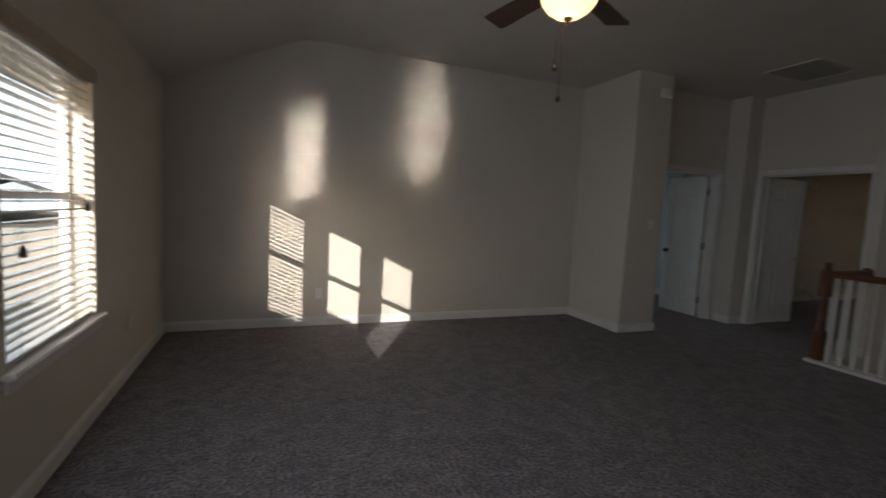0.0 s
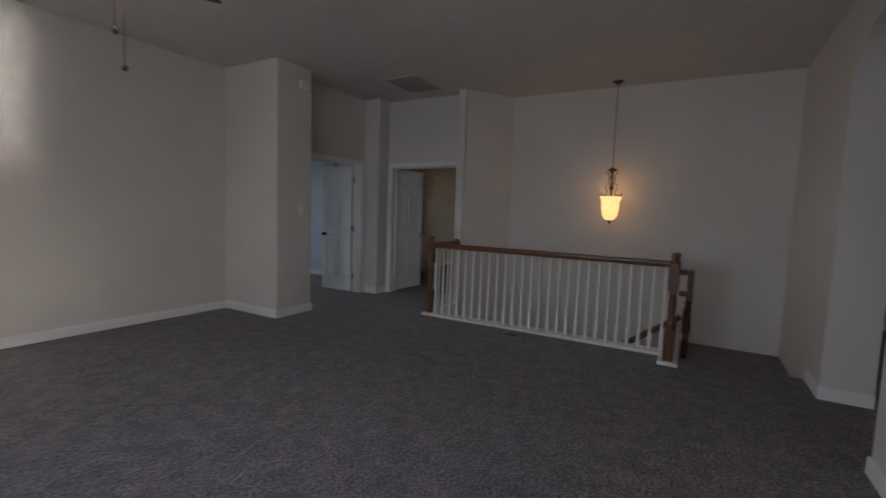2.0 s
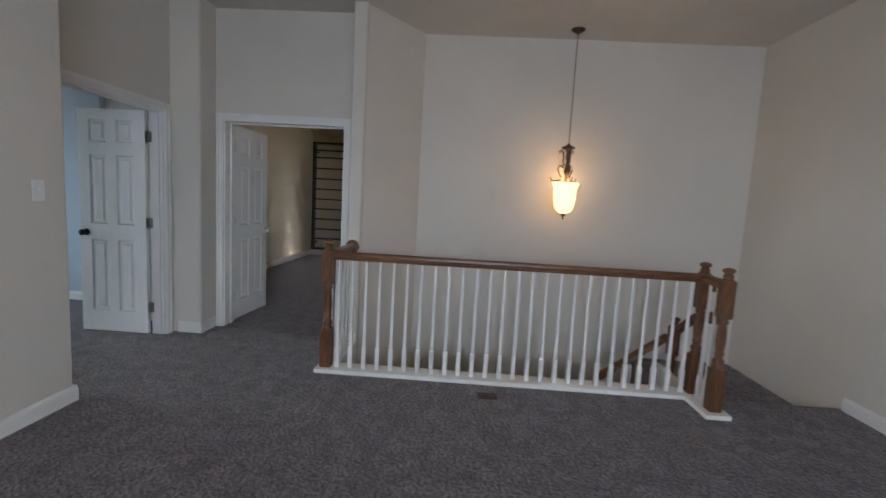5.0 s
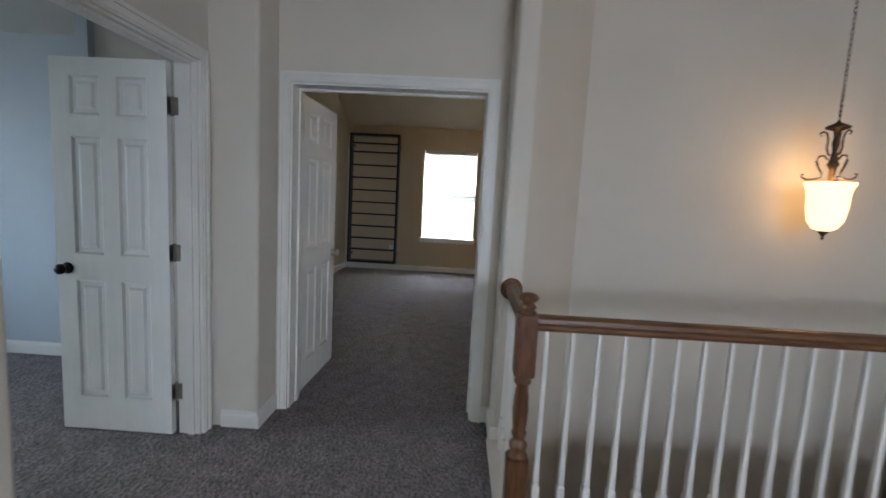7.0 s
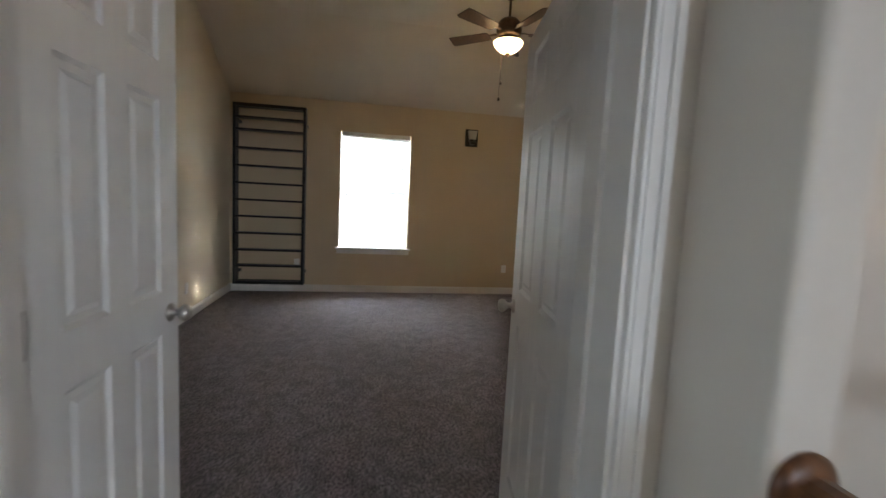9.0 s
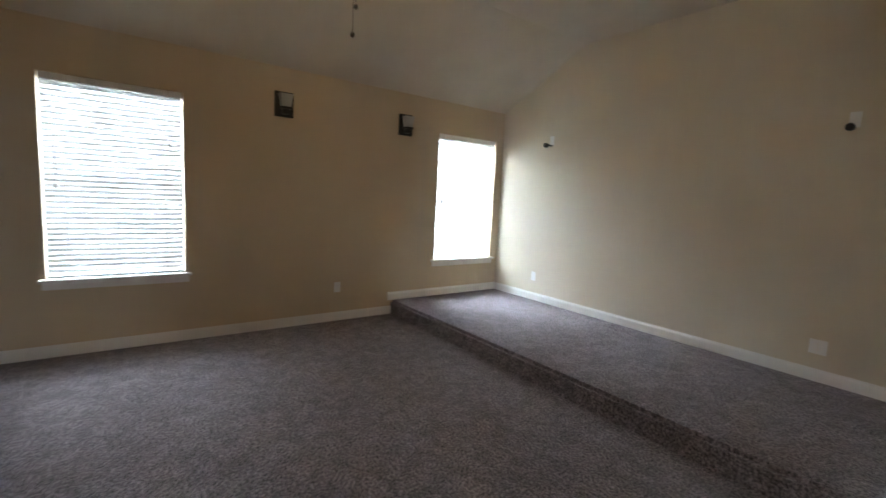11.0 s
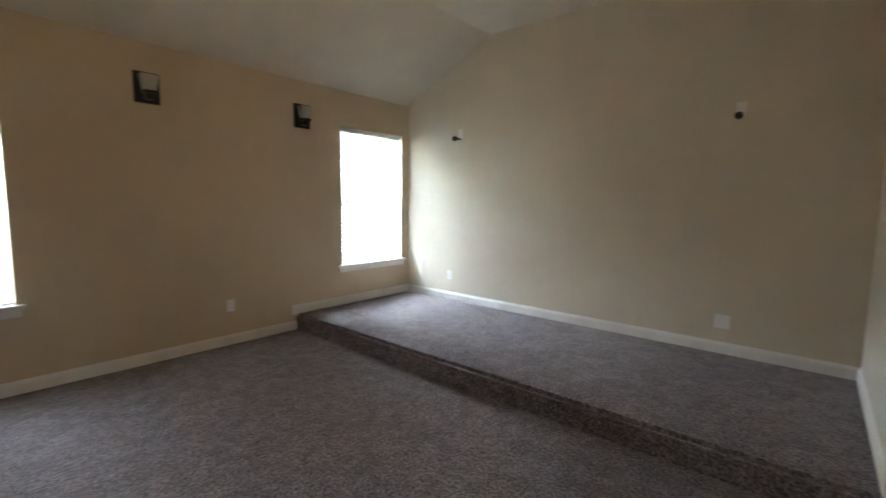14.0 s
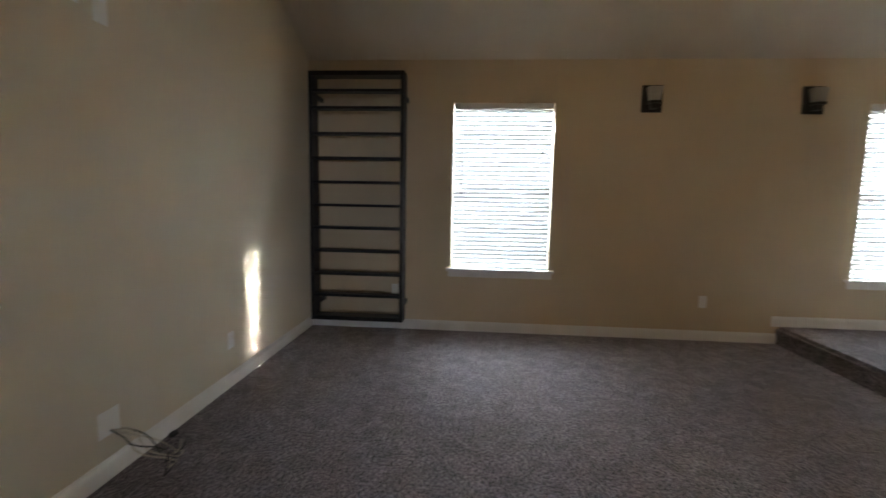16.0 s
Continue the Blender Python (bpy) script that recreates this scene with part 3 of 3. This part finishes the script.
def newel(m, parent, base=0.30):
    t = new("newel_post")
    t.parent = parent
    t.matrix_local = m
    part("newel_base", bx(-0.044, 0.044, -0.044, 0.044, 0, base, bevel=0.005), WOOD, t)
    z = base
    part("turning", lathe([(0.04, z), (0.042, z + 0.012), (0.03, z + 0.022), (0.037, z + 0.045), (0.038, z + 0.06), (0.026, z + 0.075), (0.024, z + 0.085), (0.031, z + 0.1), (0.032, z + 0.11), (0.026, z + 0.12), (0.031, z + 0.16), (0.033, z + 0.21),
                           (0.03, z + 0.27), (0.025, z + 0.315), (0.034, z + 0.325), (0.036, z + 0.335), (0.027, z + 0.345), (0.04, z + 0.36)], 24), WOOD, t)
    part("newel_block", bx(-0.042, 0.042, -0.042, 0.042, z + 0.355, z + 0.62, bevel=0.007), WOOD, t)
    z += 0.62
    part("finial", lathe([(0.038, z), (0.036, z + 0.008), (0.027, z + 0.013), (0.034, z + 0.022), (0.033, z + 0.03), (0.026, z + 0.036), (0.025, z + 0.045), (0.04, z + 0.058), (0.042, z + 0.068), (0.03, z + 0.08), (0.006, z + 0.086)], 24), WOOD, t)
    return t


newel(pose(NX, NY1, 0.03), rail)
newel(pose(NX, NY2, 0.03), rail)
newel(pose(N3X, NY2, 0.03), rail)


def handrail(p0, p1, parent):
    """A moulded rail between two points of its underside."""
    a, b = Vector(p0), Vector(p1)
    prof = ((-0.026, 0), (0.026, 0), (0.03, 0.012), (0.026, 0.022), (0.032, 0.034), (0.03, 0.05), (0.018, 0.06), (0, 0.063), (-0.018, 0.06), (-0.03, 0.05), (-0.032, 0.034), (-0.026, 0.022), (-0.03, 0.012))
    side = (b - a).cross(Vector((0, 0, 1))).normalized()
    up = side.cross(b - a).normalized()
    bm = bmesh.new()
    ra = [bm.verts.new(a + side * u + up * v) for u, v in prof]
    rb = [bm.verts.new(b + side * u + up * v) for u, v in prof]
    n = len(prof)
    for i in range(n):
        bm.faces.new((ra[i], ra[(i + 1) % n], rb[(i + 1) % n], rb[i]))
    bm.faces.new(ra[::-1])
    bm.faces.new(rb)
    return part("handrail", bm, RAILWOOD, parent)


RZ = 0.885
handrail((NX, NY2 + 0.04, RZ), (NX, NY1 - 0.04, RZ), rail)
handrail((NX + 0.04, NY1, RZ), (-0.26, NY1 - 0.012, RZ), rail)
handrail((N3X + 0.04, NY2, RZ), (NX - 0.04, NY2, RZ), rail)
part("rosette", turn(lathe([(0.062, 0), (0.062, 0.008), (0.054, 0.016), (0.047, 0.018), (0.03, 0.025)], 28), pose(-0.25, NY1 - 0.012, RZ + 0.03, 0, -90, 0)), WOOD, rail, "round dark oak wall rosette")


def baluster_mesh(h):
    bm = bmesh.new()
    prev = None
    for w, z in ((0.016, 0), (0.016, 0.16), (0.0155, 0.175), (0.012, 0.185), (0.0145, 0.2), (0.0125, 0.3), (0.009, h)):
        cur = square_ring(bm, w, z) if z <= 0.175 else [bm.verts.new((w * 1.15 * math.cos(a), w * 1.15 * math.sin(a), z)) for a in (radians(225), radians(315), radians(45), radians(135))]
        if prev:
            for i in range(4):
                bm.faces.new((prev[i], prev[(i + 1) % 4], cur[(i + 1) % 4], cur[i]))
        prev = cur
    bm.faces.new(prev)
    return bm


first = part("baluster", baluster_mesh(RZ - 0.03), TRIM, rail, "white painted baluster")
first.matrix_local = pose(NX, NY1 - 0.085, 0.03)
N = 26
step = (NY1 - NY2 - 0.17) / (N - 1)
for k in range(1, N):
    twin(first, pose(NX, NY1 - 0.085 - k * step, 0.03))["label"] = "white painted baluster"
for k in range(5):
    twin(first, pose(NX + 0.11 + 0.115 * k, NY1, 0.03))["label"] = "white painted baluster"
for k in range(2):
    twin(first, pose(N3X + 0.105 + 0.09 * k, NY2, 0.03))["label"] = "white painted baluster"

# stairs
bs = []
for k in range(3):
    bs.append((-0.95 + 0.24 * k, 0.45, -4.5, -3.5, -0.18 * (k + 2), -0.18 * (k + 1)))
zl = -0.54
for k in range(9):
    bs.append((-0.2, 0.45, -3.5 + 0.25 * k, -3.5 + 0.25 * (k + 1), zl - 0.18 * (k + 2), zl - 0.18 * (k + 1)))
setting("stairs", boxes(bs), CARPET, "brown carpeted stairs turning down the stairwell", "stairs")
setting("trim", boxes([(-0.95, -0.2, -3.5, -3.44, -0.75, 0.0)]), TRIM, "white stair stringer", "trim")
low = thing("stair_railing", pose(-0.306, -3.55, -0.54), "oak handrail with a turned newel on the lower stairs", "railing")
newel(pose(0, 0, 0), low)
handrail((0, 0.04, 0.80), (0, 0.62, 0.38), low)
handrail((-0.04, 0.0, 0.86), (-0.32, -0.012, 1.06), low)
handrail((-0.32, -0.012, 1.06), (-0.62, -0.012, 1.11), low)
part("gooseneck", bx(-0.655, -0.60, -0.04, 0.015, 1.11, 1.42, bevel=0.014), RAILWOOD, low)
for z in (1.15, 1.36):
    part("rail_return", bx(-0.65, -0.605, 0.012, 0.085, z, z + 0.055, bevel=0.01), RAILWOOD, low)
for k in range(3):
    bm = baluster_mesh(0.74)
    part("baluster", turn(bm, pose(0, 0.15 + 0.2 * k, -0.06 - 0.145 * k)), TRIM, low)


# ---- hanging lamp ----
def pendant(m):
    t = thing("pendant_lamp", m, "lit amber glass bell lamp with bronze scrolls on a chain", "hanging lamp")
    part("canopy", lathe([(0.01, -0.045), (0.03, -0.03), (0.062, -0.012), (0.066, 0.0)], 24), BRONZE, t)
    bm = bmesh.new()
    z = -0.045
    k = 0
    while z > -1.06:
        pts = []
        for i in range(9):
            a = 2 * math.pi * i / 8
            u, v = 0.008 * math.cos(a), 0.019 * math.sin(a)
            pts.append((u if k % 2 else 0, 0 if k % 2 else u, z - 0.015 + v))
        tube(pts, 0.0022, 5, bm)
        z, k = z - 0.03, k + 1
    part("chain", bm, BRONZE, t)
    part("crown", lathe([(0.006, -1.06), (0.014, -1.075), (0.065, -1.1), (0.06, -1.112), (0.02, -1.125), (0.014, -1.16), (0.02, -1.2), (0.012, -1.24), (0.02, -1.3), (0.032, -1.33), (0.016, -1.36), (0.014, -1.43)], 20), BRONZE, t)
    for k in range(3):
        a = 2 * math.pi * k / 3 + 1.22
        prof = [(0.075, -1.155), (0.085, -1.14), (0.07, -1.128), (0.05, -1.14), (0.04, -1.18), (0.042, -1.23), (0.03, -1.27), (0.022, -1.27)]
        part("scroll", tube([(rr * math.cos(a), rr * math.sin(a), z) for rr, z in prof], 0.006, 8), BRONZE, t)
        prof = [(0.03, -1.30), (0.05, -1.275), (0.075, -1.28), (0.085, -1.31), (0.07, -1.35), (0.05, -1.385), (0.05, -1.41), (0.085, -1.42), (0.125, -1.425), (0.15, -1.41), (0.152, -1.395), (0.142, -1.392)]
        part("scroll", tube([(rr * math.cos(a), rr * math.sin(a), z) for rr, z in prof], 0.006, 8), BRONZE, t)
    part("shade", lathe([(0.012, -1.745), (0.06, -1.73), (0.092, -1.68), (0.105, -1.60), (0.108, -1.52), (0.115, -1.48), (0.13, -1.452), (0.13, -1.44), (0.12, -1.44)], 32), AMBER, t, "glowing amber glass bell shade")
    part("finial", lathe([(0.003, -1.80), (0.01, -1.79), (0.006, -1.778), (0.014, -1.765), (0.026, -1.752), (0.028, -1.742)], 16), BRONZE, t)
    return t


pendant(pose(0.185, -2.59, H))
lamp("pendant_bulb", "POINT", pose(0.185, -2.59, H - 1.40), 0.75, (1.0, 0.62, 0.3), 0.05)


# ---- ceiling fans ----
def fan(m, drop, blades, r0, label, bowl_r=0.14, chain=(0.29, 0.44), turn0=27):
    t = thing("ceiling_fan", m, label, "ceiling fan")
    part("canopy", lathe([(0.025, -0.07), (0.05, -0.05), (0.07, 0.0)], 24), BRONZE, t)
    part("downrod", lathe([(0.012, -drop + 0.12), (0.012, -0.06)], 12), BRONZE, t)
    part("motor_housing", lathe([(0.06, -drop - 0.07), (0.11, -drop - 0.045), (0.12, -drop), (0.115, -drop + 0.06), (0.08, -drop + 0.1), (0.02, -drop + 0.13)], 32), BRONZE, t)
    for k in range(blades):
        a = turn0 + 360 * k / blades
        bm = bmesh.new()
        outline = [(0.2, -0.05), (0.24, -0.062), (r0 - 0.03, -0.075), (r0, -0.062), (r0 - 0.012, 0.07), (r0 - 0.04, 0.075), (0.24, 0.062), (0.2, 0.05)]
        prism(bm, outline, -0.004, 0.004)
        turn(bm, pose(0, 0, -drop - 0.02, 0, 0, a) @ pose(0, 0, 0, 11, 0, 0))
        b = part("blade", bm, BLADE, t, "dark walnut fan blade")
        bm = bmesh.new()
        prism(bm, [(0.1, -0.014), (0.2, -0.012), (0.25, -0.035), (0.26, 0.035), (0.2, 0.012), (0.1, 0.014)], 0.005, 0.011)
        turn(bm, pose(0, 0, -drop - 0.02, 0, 0, a) @ pose(0, 0, 0, 11, 0, 0))
        part("blade_iron", bm, BRONZE, b)
    z = -drop - 0.07
    part("light_fitter", lathe([(0.05, z - 0.035), (0.09, z - 0.03), (0.1, z - 0.01), (0.06, z + 0.005)], 24), BRONZE, t)
    part("glass_bowl", lathe([(0.012, z - 0.135), (0.06, z - 0.125), (0.105, z - 0.095), (bowl_r - 0.008, z - 0.06), (bowl_r, z - 0.035), (bowl_r - 0.004, z - 0.03)], 32), BOWL, t, "lit frosted glass bowl")
    part("finial", lathe([(0.003, z - 0.17), (0.009, z - 0.16), (0.006, z - 0.15), (0.022, z - 0.14), (0.024, z - 0.13)], 14), BRONZE, t)
    for k, c in enumerate(chain):
        u = -0.02 + 0.035 * k
        part("pull_chain", tube([(u, 0.06, z - 0.02), (u, 0.06, z - c)], 0.0018, 5), BRONZE, t)
        part("chain_knob", lathe([(0.003, z - c - 0.034), (0.012, z - c - 0.026), (0.013, z - c - 0.014), (0.004, z - c)], 12, None, u, 0.06), (BLADE, PLASTIC)[0], t)
    return t


fan(pose(-4.80, -1.37, H), 0.53, 5, 0.64, "dark-bladed ceiling fan with a lit glass bowl and pull chains", turn0=27, chain=(0.34, 0.49))
lamp("fan_bulb", "POINT", pose(-4.80, -1.37, 2.27), 0.9, (1.0, 0.75, 0.45), 0.1)
fan(pose(3.4, -1.22, HM), 0.35, 5, 0.62, "ceiling fan with a warm lit glass bowl and pull chains", turn0=50, chain=(0.40, 0.54))
lamp("fan_bulb", "POINT", pose(3.4, -1.22, 2.72), 1.5, (1.0, 0.66, 0.34), 0.1)


# ---- fittings on the landing ----
def plate(name, m, label, cat, kind="outlet", w=0.075, h=0.118):
    """A cover plate facing -y in its own frame."""
    t = thing(name, m, label, cat)
    part("cover_plate", bx(-w / 2, w / 2, -0.006, 0.0, -h / 2, h / 2, bevel=0.0025), PLASTIC, t)
    if kind == "outlet":
        for z in (-0.02, 0.02):
            part("socket", turn(lathe([(0.016, 0), (0.016, 0.003)], 16), pose(0, -0.005, z, 90, 0, 0)), TRIM, t)
    elif kind == "switch":
        n = max(1, round(w / 0.06) - 0) if w > 0.09 else 1
        for i in range(n):
            part("toggle", bx(-0.006 + (i - (n - 1) / 2) * 0.046, 0.006 + (i - (n - 1) / 2) * 0.046, -0.016, -0.005, -0.004, 0.014, bevel=0.002), TRIM, t)
    return t


plate("light_switch", pose(-1.885, 0.762, 1.31), "white toggle switch plate on the wall pier", "light switch", "switch")
plate("wall_outlet", pose(-5.63, 1.725, 0.36), "white outlet near the sunlit patch", "outlet")
plate("wall_outlet", pose(-7.116, 0.58, 0.40, 0, 0, 90), "white outlet below the window", "outlet")
plate("light_switch", pose(-2.9, -4.5, 1.32, 0, 0, 180), "white switch plate beside the archway", "light switch", "switch")
t = thing("door_chime", pose(-1.845, 0.762, 2.85), "small white wall box high on the pier", "chime")
part("cover", bx(-0.085, 0.085, -0.04, 0, -0.05, 0.05, bevel=0.01), PLASTIC, t)
part("grille", boxes([(-0.06, 0.06, -0.043, -0.04, z, z + 0.006) for z in (-0.03, -0.015, 0.0, 0.015, 0.03)]), GRILLE, t)
t = thing("return_air_grille", pose(-0.72, -0.12, H), "white louvred return air grille on the ceiling", "air vent")
part("frame", boxes([(-0.36, 0.36, -0.28, -0.25, -0.014, 0), (-0.36, 0.36, 0.25, 0.28, -0.014, 0), (-0.36, -0.33, -0.25, 0.25, -0.014, 0), (0.33, 0.36, -0.25, 0.25, -0.014, 0)]), GRILLE, t)
part("backing", bx(-0.33, 0.33, -0.25, 0.25, -0.003, -0.001), GRILLE, t)
s0 = part("slat", turn(bx(-0.33, 0.33, -0.009, 0.009, -0.0008, 0.0008), pose(0, 0, 0)), GRILLE, t)
s0.matrix_local = pose(0, -0.24, -0.008, 35, 0, 0)
for k in range(1, 25):
    twin(s0, pose(0, -0.24 + 0.02 * k, -0.008, 35, 0, 0))
t = thing("floor_register", pose(-1.2, -1.86, 0.002), "brown metal floor register set in the carpet", "air vent")
part("frame", bx(-0.05, 0.05, -0.07, 0.07, 0, 0.006, bevel=0.002), GREYMETAL, t)
part("louvre", boxes([(-0.04, 0.04, -0.06 + 0.012 * k, -0.054 + 0.012 * k, 0.006, 0.009) for k in range(10)]), BRONZE, t)

# ---- room behind the arch ----
t = thing("step_ladder", pose(-0.05, -5.8, 0, 0, 0, 168), "dark folding step ladder standing open on the carpet", "ladder")
for sx in (-0.2, 0.2):
    part("front_leg", tube([(sx, -0.32, 0.02), (sx * 0.9, 0.05, 0.95), (sx * 0.85, 0.08, 1.16)], 0.014, 10), GREYMETAL, t)
    part("rear_leg", tube([(sx, 0.42, 0.02), (sx * 0.9, 0.03, 0.72)], 0.013, 10), GREYMETAL, t)
    for y in (-0.325, 0.425):
        part("rubber_foot", lathe([(0.019, 0.0), (0.019, 0.04)], 10, None, sx, y), RUBBER, t)
part("grab_rail", tube([(-0.17, 0.08, 1.15), (-0.15, 0.1, 1.22), (0, 0.11, 1.24), (0.15, 0.1, 1.22), (0.17, 0.08, 1.15)], 0.014, 10), RUBBER, t)
for z, d in ((0.24, 0.12), (0.48, 0.14), (0.72, 0.2)):
    y = -0.32 + 0.39 * z
    part("tread", bx(-0.19, 0.19, y - 0.02, y + d, z - 0.015, z + 0.012, bevel=0.006), GREYMETAL, t)
t = thing("dome_light", pose(-0.6, -5.55, 2.72), "lit white dome lamp with a bronze rim on the ceiling", "ceiling light")
part("rim", lathe([(0.12, -0.03), (0.165, -0.035), (0.17, -0.01), (0.15, 0)], 28), BRONZE, t)
part("dome", lathe([(0.01, -0.1), (0.07, -0.09), (0.125, -0.06), (0.145, -0.032)], 28), DOME, t)
lamp("dome_bulb", "POINT", pose(-0.6, -5.55, 2.5), 1.8, (1.0, 0.72, 0.38), 0.1)

# ---- platform room ----
rk = thing("wall_rack", pose(EX, 1.297, 0), "tall black steel rack frame with rungs leaning on the wall", "rack")
ry, rz0, rz1, rd = 0.432, 0.155, 2.50, 0.34
for y in (-ry, ry):
    part("upright", bx(-rd, -rd + 0.16, y - 0.018, y + 0.018, rz0, rz1, bevel=0.003), DARK, rk)
for z in (rz0 + 0.02, rz1 - 0.02):
    part("end_bar", bx(-rd + 0.002, -rd + 0.158, -ry + 0.018, ry - 0.018, z - 0.02, z + 0.02, bevel=0.003), DARK, rk)
rungs = [0.155 + 2.345 * f for f in (0.105, 0.195, 0.29, 0.384, 0.476, 0.569, 0.664, 0.76, 0.86, 0.926)]
for z in rungs:
    part("rung", bx(-rd + 0.004, -rd + 0.11, -ry + 0.018, ry - 0.018, z - 0.013, z + 0.013, bevel=0.003), DARK, rk)


for y in (-ry, ry):
    for z in (0.3, 2.3):
        part("standoff", bx(-rd + 0.16, 0, y - 0.012, y + 0.012, z - 0.02, z + 0.02, bevel=0.003), DARK, rk)


def sconce(m, label):
    """A wall lamp facing -y in its own frame; z = 0 at the plate's middle."""
    t = thing("wall_sconce", m, label, "wall lamp", "sconces")
    part("back_plate", bx(-0.095, 0.095, -0.016, 0, -0.125, 0.125, bevel=0.004), DARK, t, "dark bronze back plate")
    part("arm", bx(-0.03, 0.03, -0.10, -0.016, -0.10, -0.03, bevel=0.004), DARK, t)
    part("cup", bx(-0.05, 0.05, -0.115, -0.02, -0.055, -0.03, bevel=0.004), DARK, t)
    bm = bmesh.new()
    prev = None
    for w, z in ((0.045, -0.03), (0.055, 0.05), (0.062, 0.095), (0.058, 0.095), (0.05, 0.05), (0.04, -0.026)):
        cur = [bm.verts.new((u * w, -0.07 + v * w * 0.68, z)) for u, v in ((-1, -1), (1, -1), (1, 1), (-1, 1))]
        if prev:
            for i in range(4):
                bm.faces.new((prev[i], prev[(i + 1) % 4], cur[(i + 1) % 4], cur[i]))
        else:
            bm.faces.new(cur[::-1])
        prev = cur
    bm.faces.new(prev)
    part("shade", bm, SHADE, t, "frosted glass shade, unlit")
    return t


sconce(pose(EX, -1.46, 2.325, 0, 0, -90), "unlit dark sconce with a frosted glass shade on the tan wall")
sconce(pose(EX, -2.9, 2.315, 0, 0, -90), "unlit dark sconce with a frosted glass shade on the tan wall")
sconce(pose(1.045, -2.68, 2.23, 0, 0, 90), "unlit dark sconce with a frosted glass shade by the entry")


def bracket(m):
    """A small speaker bracket facing -y."""
    t = thing("speaker_mount", m, "small black speaker bracket under a white wall plate", "bracket")
    part("cover_plate", bx(-0.035, 0.035, -0.006, 0, 0.0, 0.115, bevel=0.002), PLASTIC, t)
    part("arm", turn(lathe([(0.012, 0), (0.012, 0.1)], 12), pose(0, 0, -0.005, 90, 0, 0)), DARK, t)
    part("ball_joint", turn(lathe([(0.012, 0.08), (0.028, 0.09), (0.03, 0.12), (0.024, 0.14), (0.01, 0.143)], 16), pose(0, 0, -0.01, 90, 0, 0)), DARK, t)
    return t


bracket(pose(4.81, -4.545, 2.2, 0, 0, 180))
bracket(pose(1.92, -4.545, 2.16, 0, 0, 180))
plate("wall_outlet", pose(EX, -2.08, 0.39, 0, 0, -90), "white outlet on the tan wall", "outlet")
plate("wall_outlet", pose(EX, 0.98, 0.41, 0, 0, -90), "white outlet behind the rack rungs", "outlet")
plate("wall_outlet", pose(4.95, -4.545, 0.49, 0, 0, 180), "white outlet over the platform", "outlet")
plate("wall_outlet", pose(1.93, -4.545, 0.45, 0, 0, 180), "white two-gang cover plate over the platform", "outlet", "outlet", w=0.115)
plate("wall_outlet", pose(4.15, 1.87, 0.33), "white outlet beside the thin streak of light", "outlet")
plate("cable_plate", pose(3.1, 1.87, 0.27), "white two-gang cable plate with loose wires", "cover plate", "blank", w=0.125, h=0.125)
plate("cable_plate", pose(3.2, 1.87, 2.16), "white blank plate high on the wall", "cover plate", "blank", w=0.08)
plate("cable_plate", pose(3.05, 1.87, 2.2), "white blank plate high on the wall", "cover plate", "blank", w=0.08)
cb = thing("loose_cables", pose(3.1, 1.87, 0), "tangled loose cables hanging to the carpet", "cable")
rng = random.Random(4)
for k in range(5):
    pts = [(0, -0.008, 0.23)]
    x, y, z = 0.0, -0.03, 0.2
    for i in range(14):
        a = i / 13
        x = a * (0.36 - 0.07 * k) + 0.05 * math.sin(5 * a * (1 + 0.3 * k) + k)
        y = -0.03 - 0.15 * math.sin(2.4 * a) - 0.02 * k
        z = max(0.012, 0.22 * (1 - a * 1.9) + 0.05 * math.sin(math.pi * a) * (k % 3) / 2)
        pts.append((x, y, z))
    part("cable", tube(pts, 0.0035, 6), (IVORY, WIRE, IVORY, IVORY, WIRE)[k], cb)
part("plug", bx(0.33, 0.38, -0.07, -0.04, 0.005, 0.03, bevel=0.005), WIRE, cb)

# ---- outdoors ----
setting("ground", boxes([(-400, 400, -400, 400, -3.6, -3.2)]), GRASS, "dry lawn around the house", "ground")
ho = thing("far_house", pose(-19, 27, -3.2, 0, 0, 20), "pale single-storey house with a dark shingle roof beyond the yard", "house")
part("wall", bx(-5, 5, -9, 9, 0, 3.0), SIDING, ho)
bm = bmesh.new()
slab(bm, [(-5.6, 2.9), (0, 5.0), (5.6, 2.9)], -9.6, 9.6, 0.2)
part("roof", bm, SHINGLE, ho)
for y in (-5, 0, 5):
    part("window", bx(4.98, 5.05, y - 0.6, y + 0.6, 0.9, 2.2, bevel=0.01), VINYL, ho)

sky_mat = material("hazy_sky", (0.8, 0.9, 1.0), 1.0, vary=0.03, scale=0.02, emit=0.8, ecol=(0.76, 0.88, 1.0))
setting("backdrop", boxes([(-90.5, -90, -70, 90, -3.2, 70), (-90.5, 40, 90, 90.5, -3.2, 70)]), sky_mat, "pale hazy sky beyond the yard", "sky")
setting("eave", bx(-8.0, -7.276, -6, 3, 2.17, 2.32, bevel=0.01), SIDING, "pale boxed eave over the windows", "eave")
setting("roof", boxes([(-8.1, 6.4, -8, 5.2, 3.72, 3.9)]), SHINGLE, "dark shingle roof deck over the house", "roof")
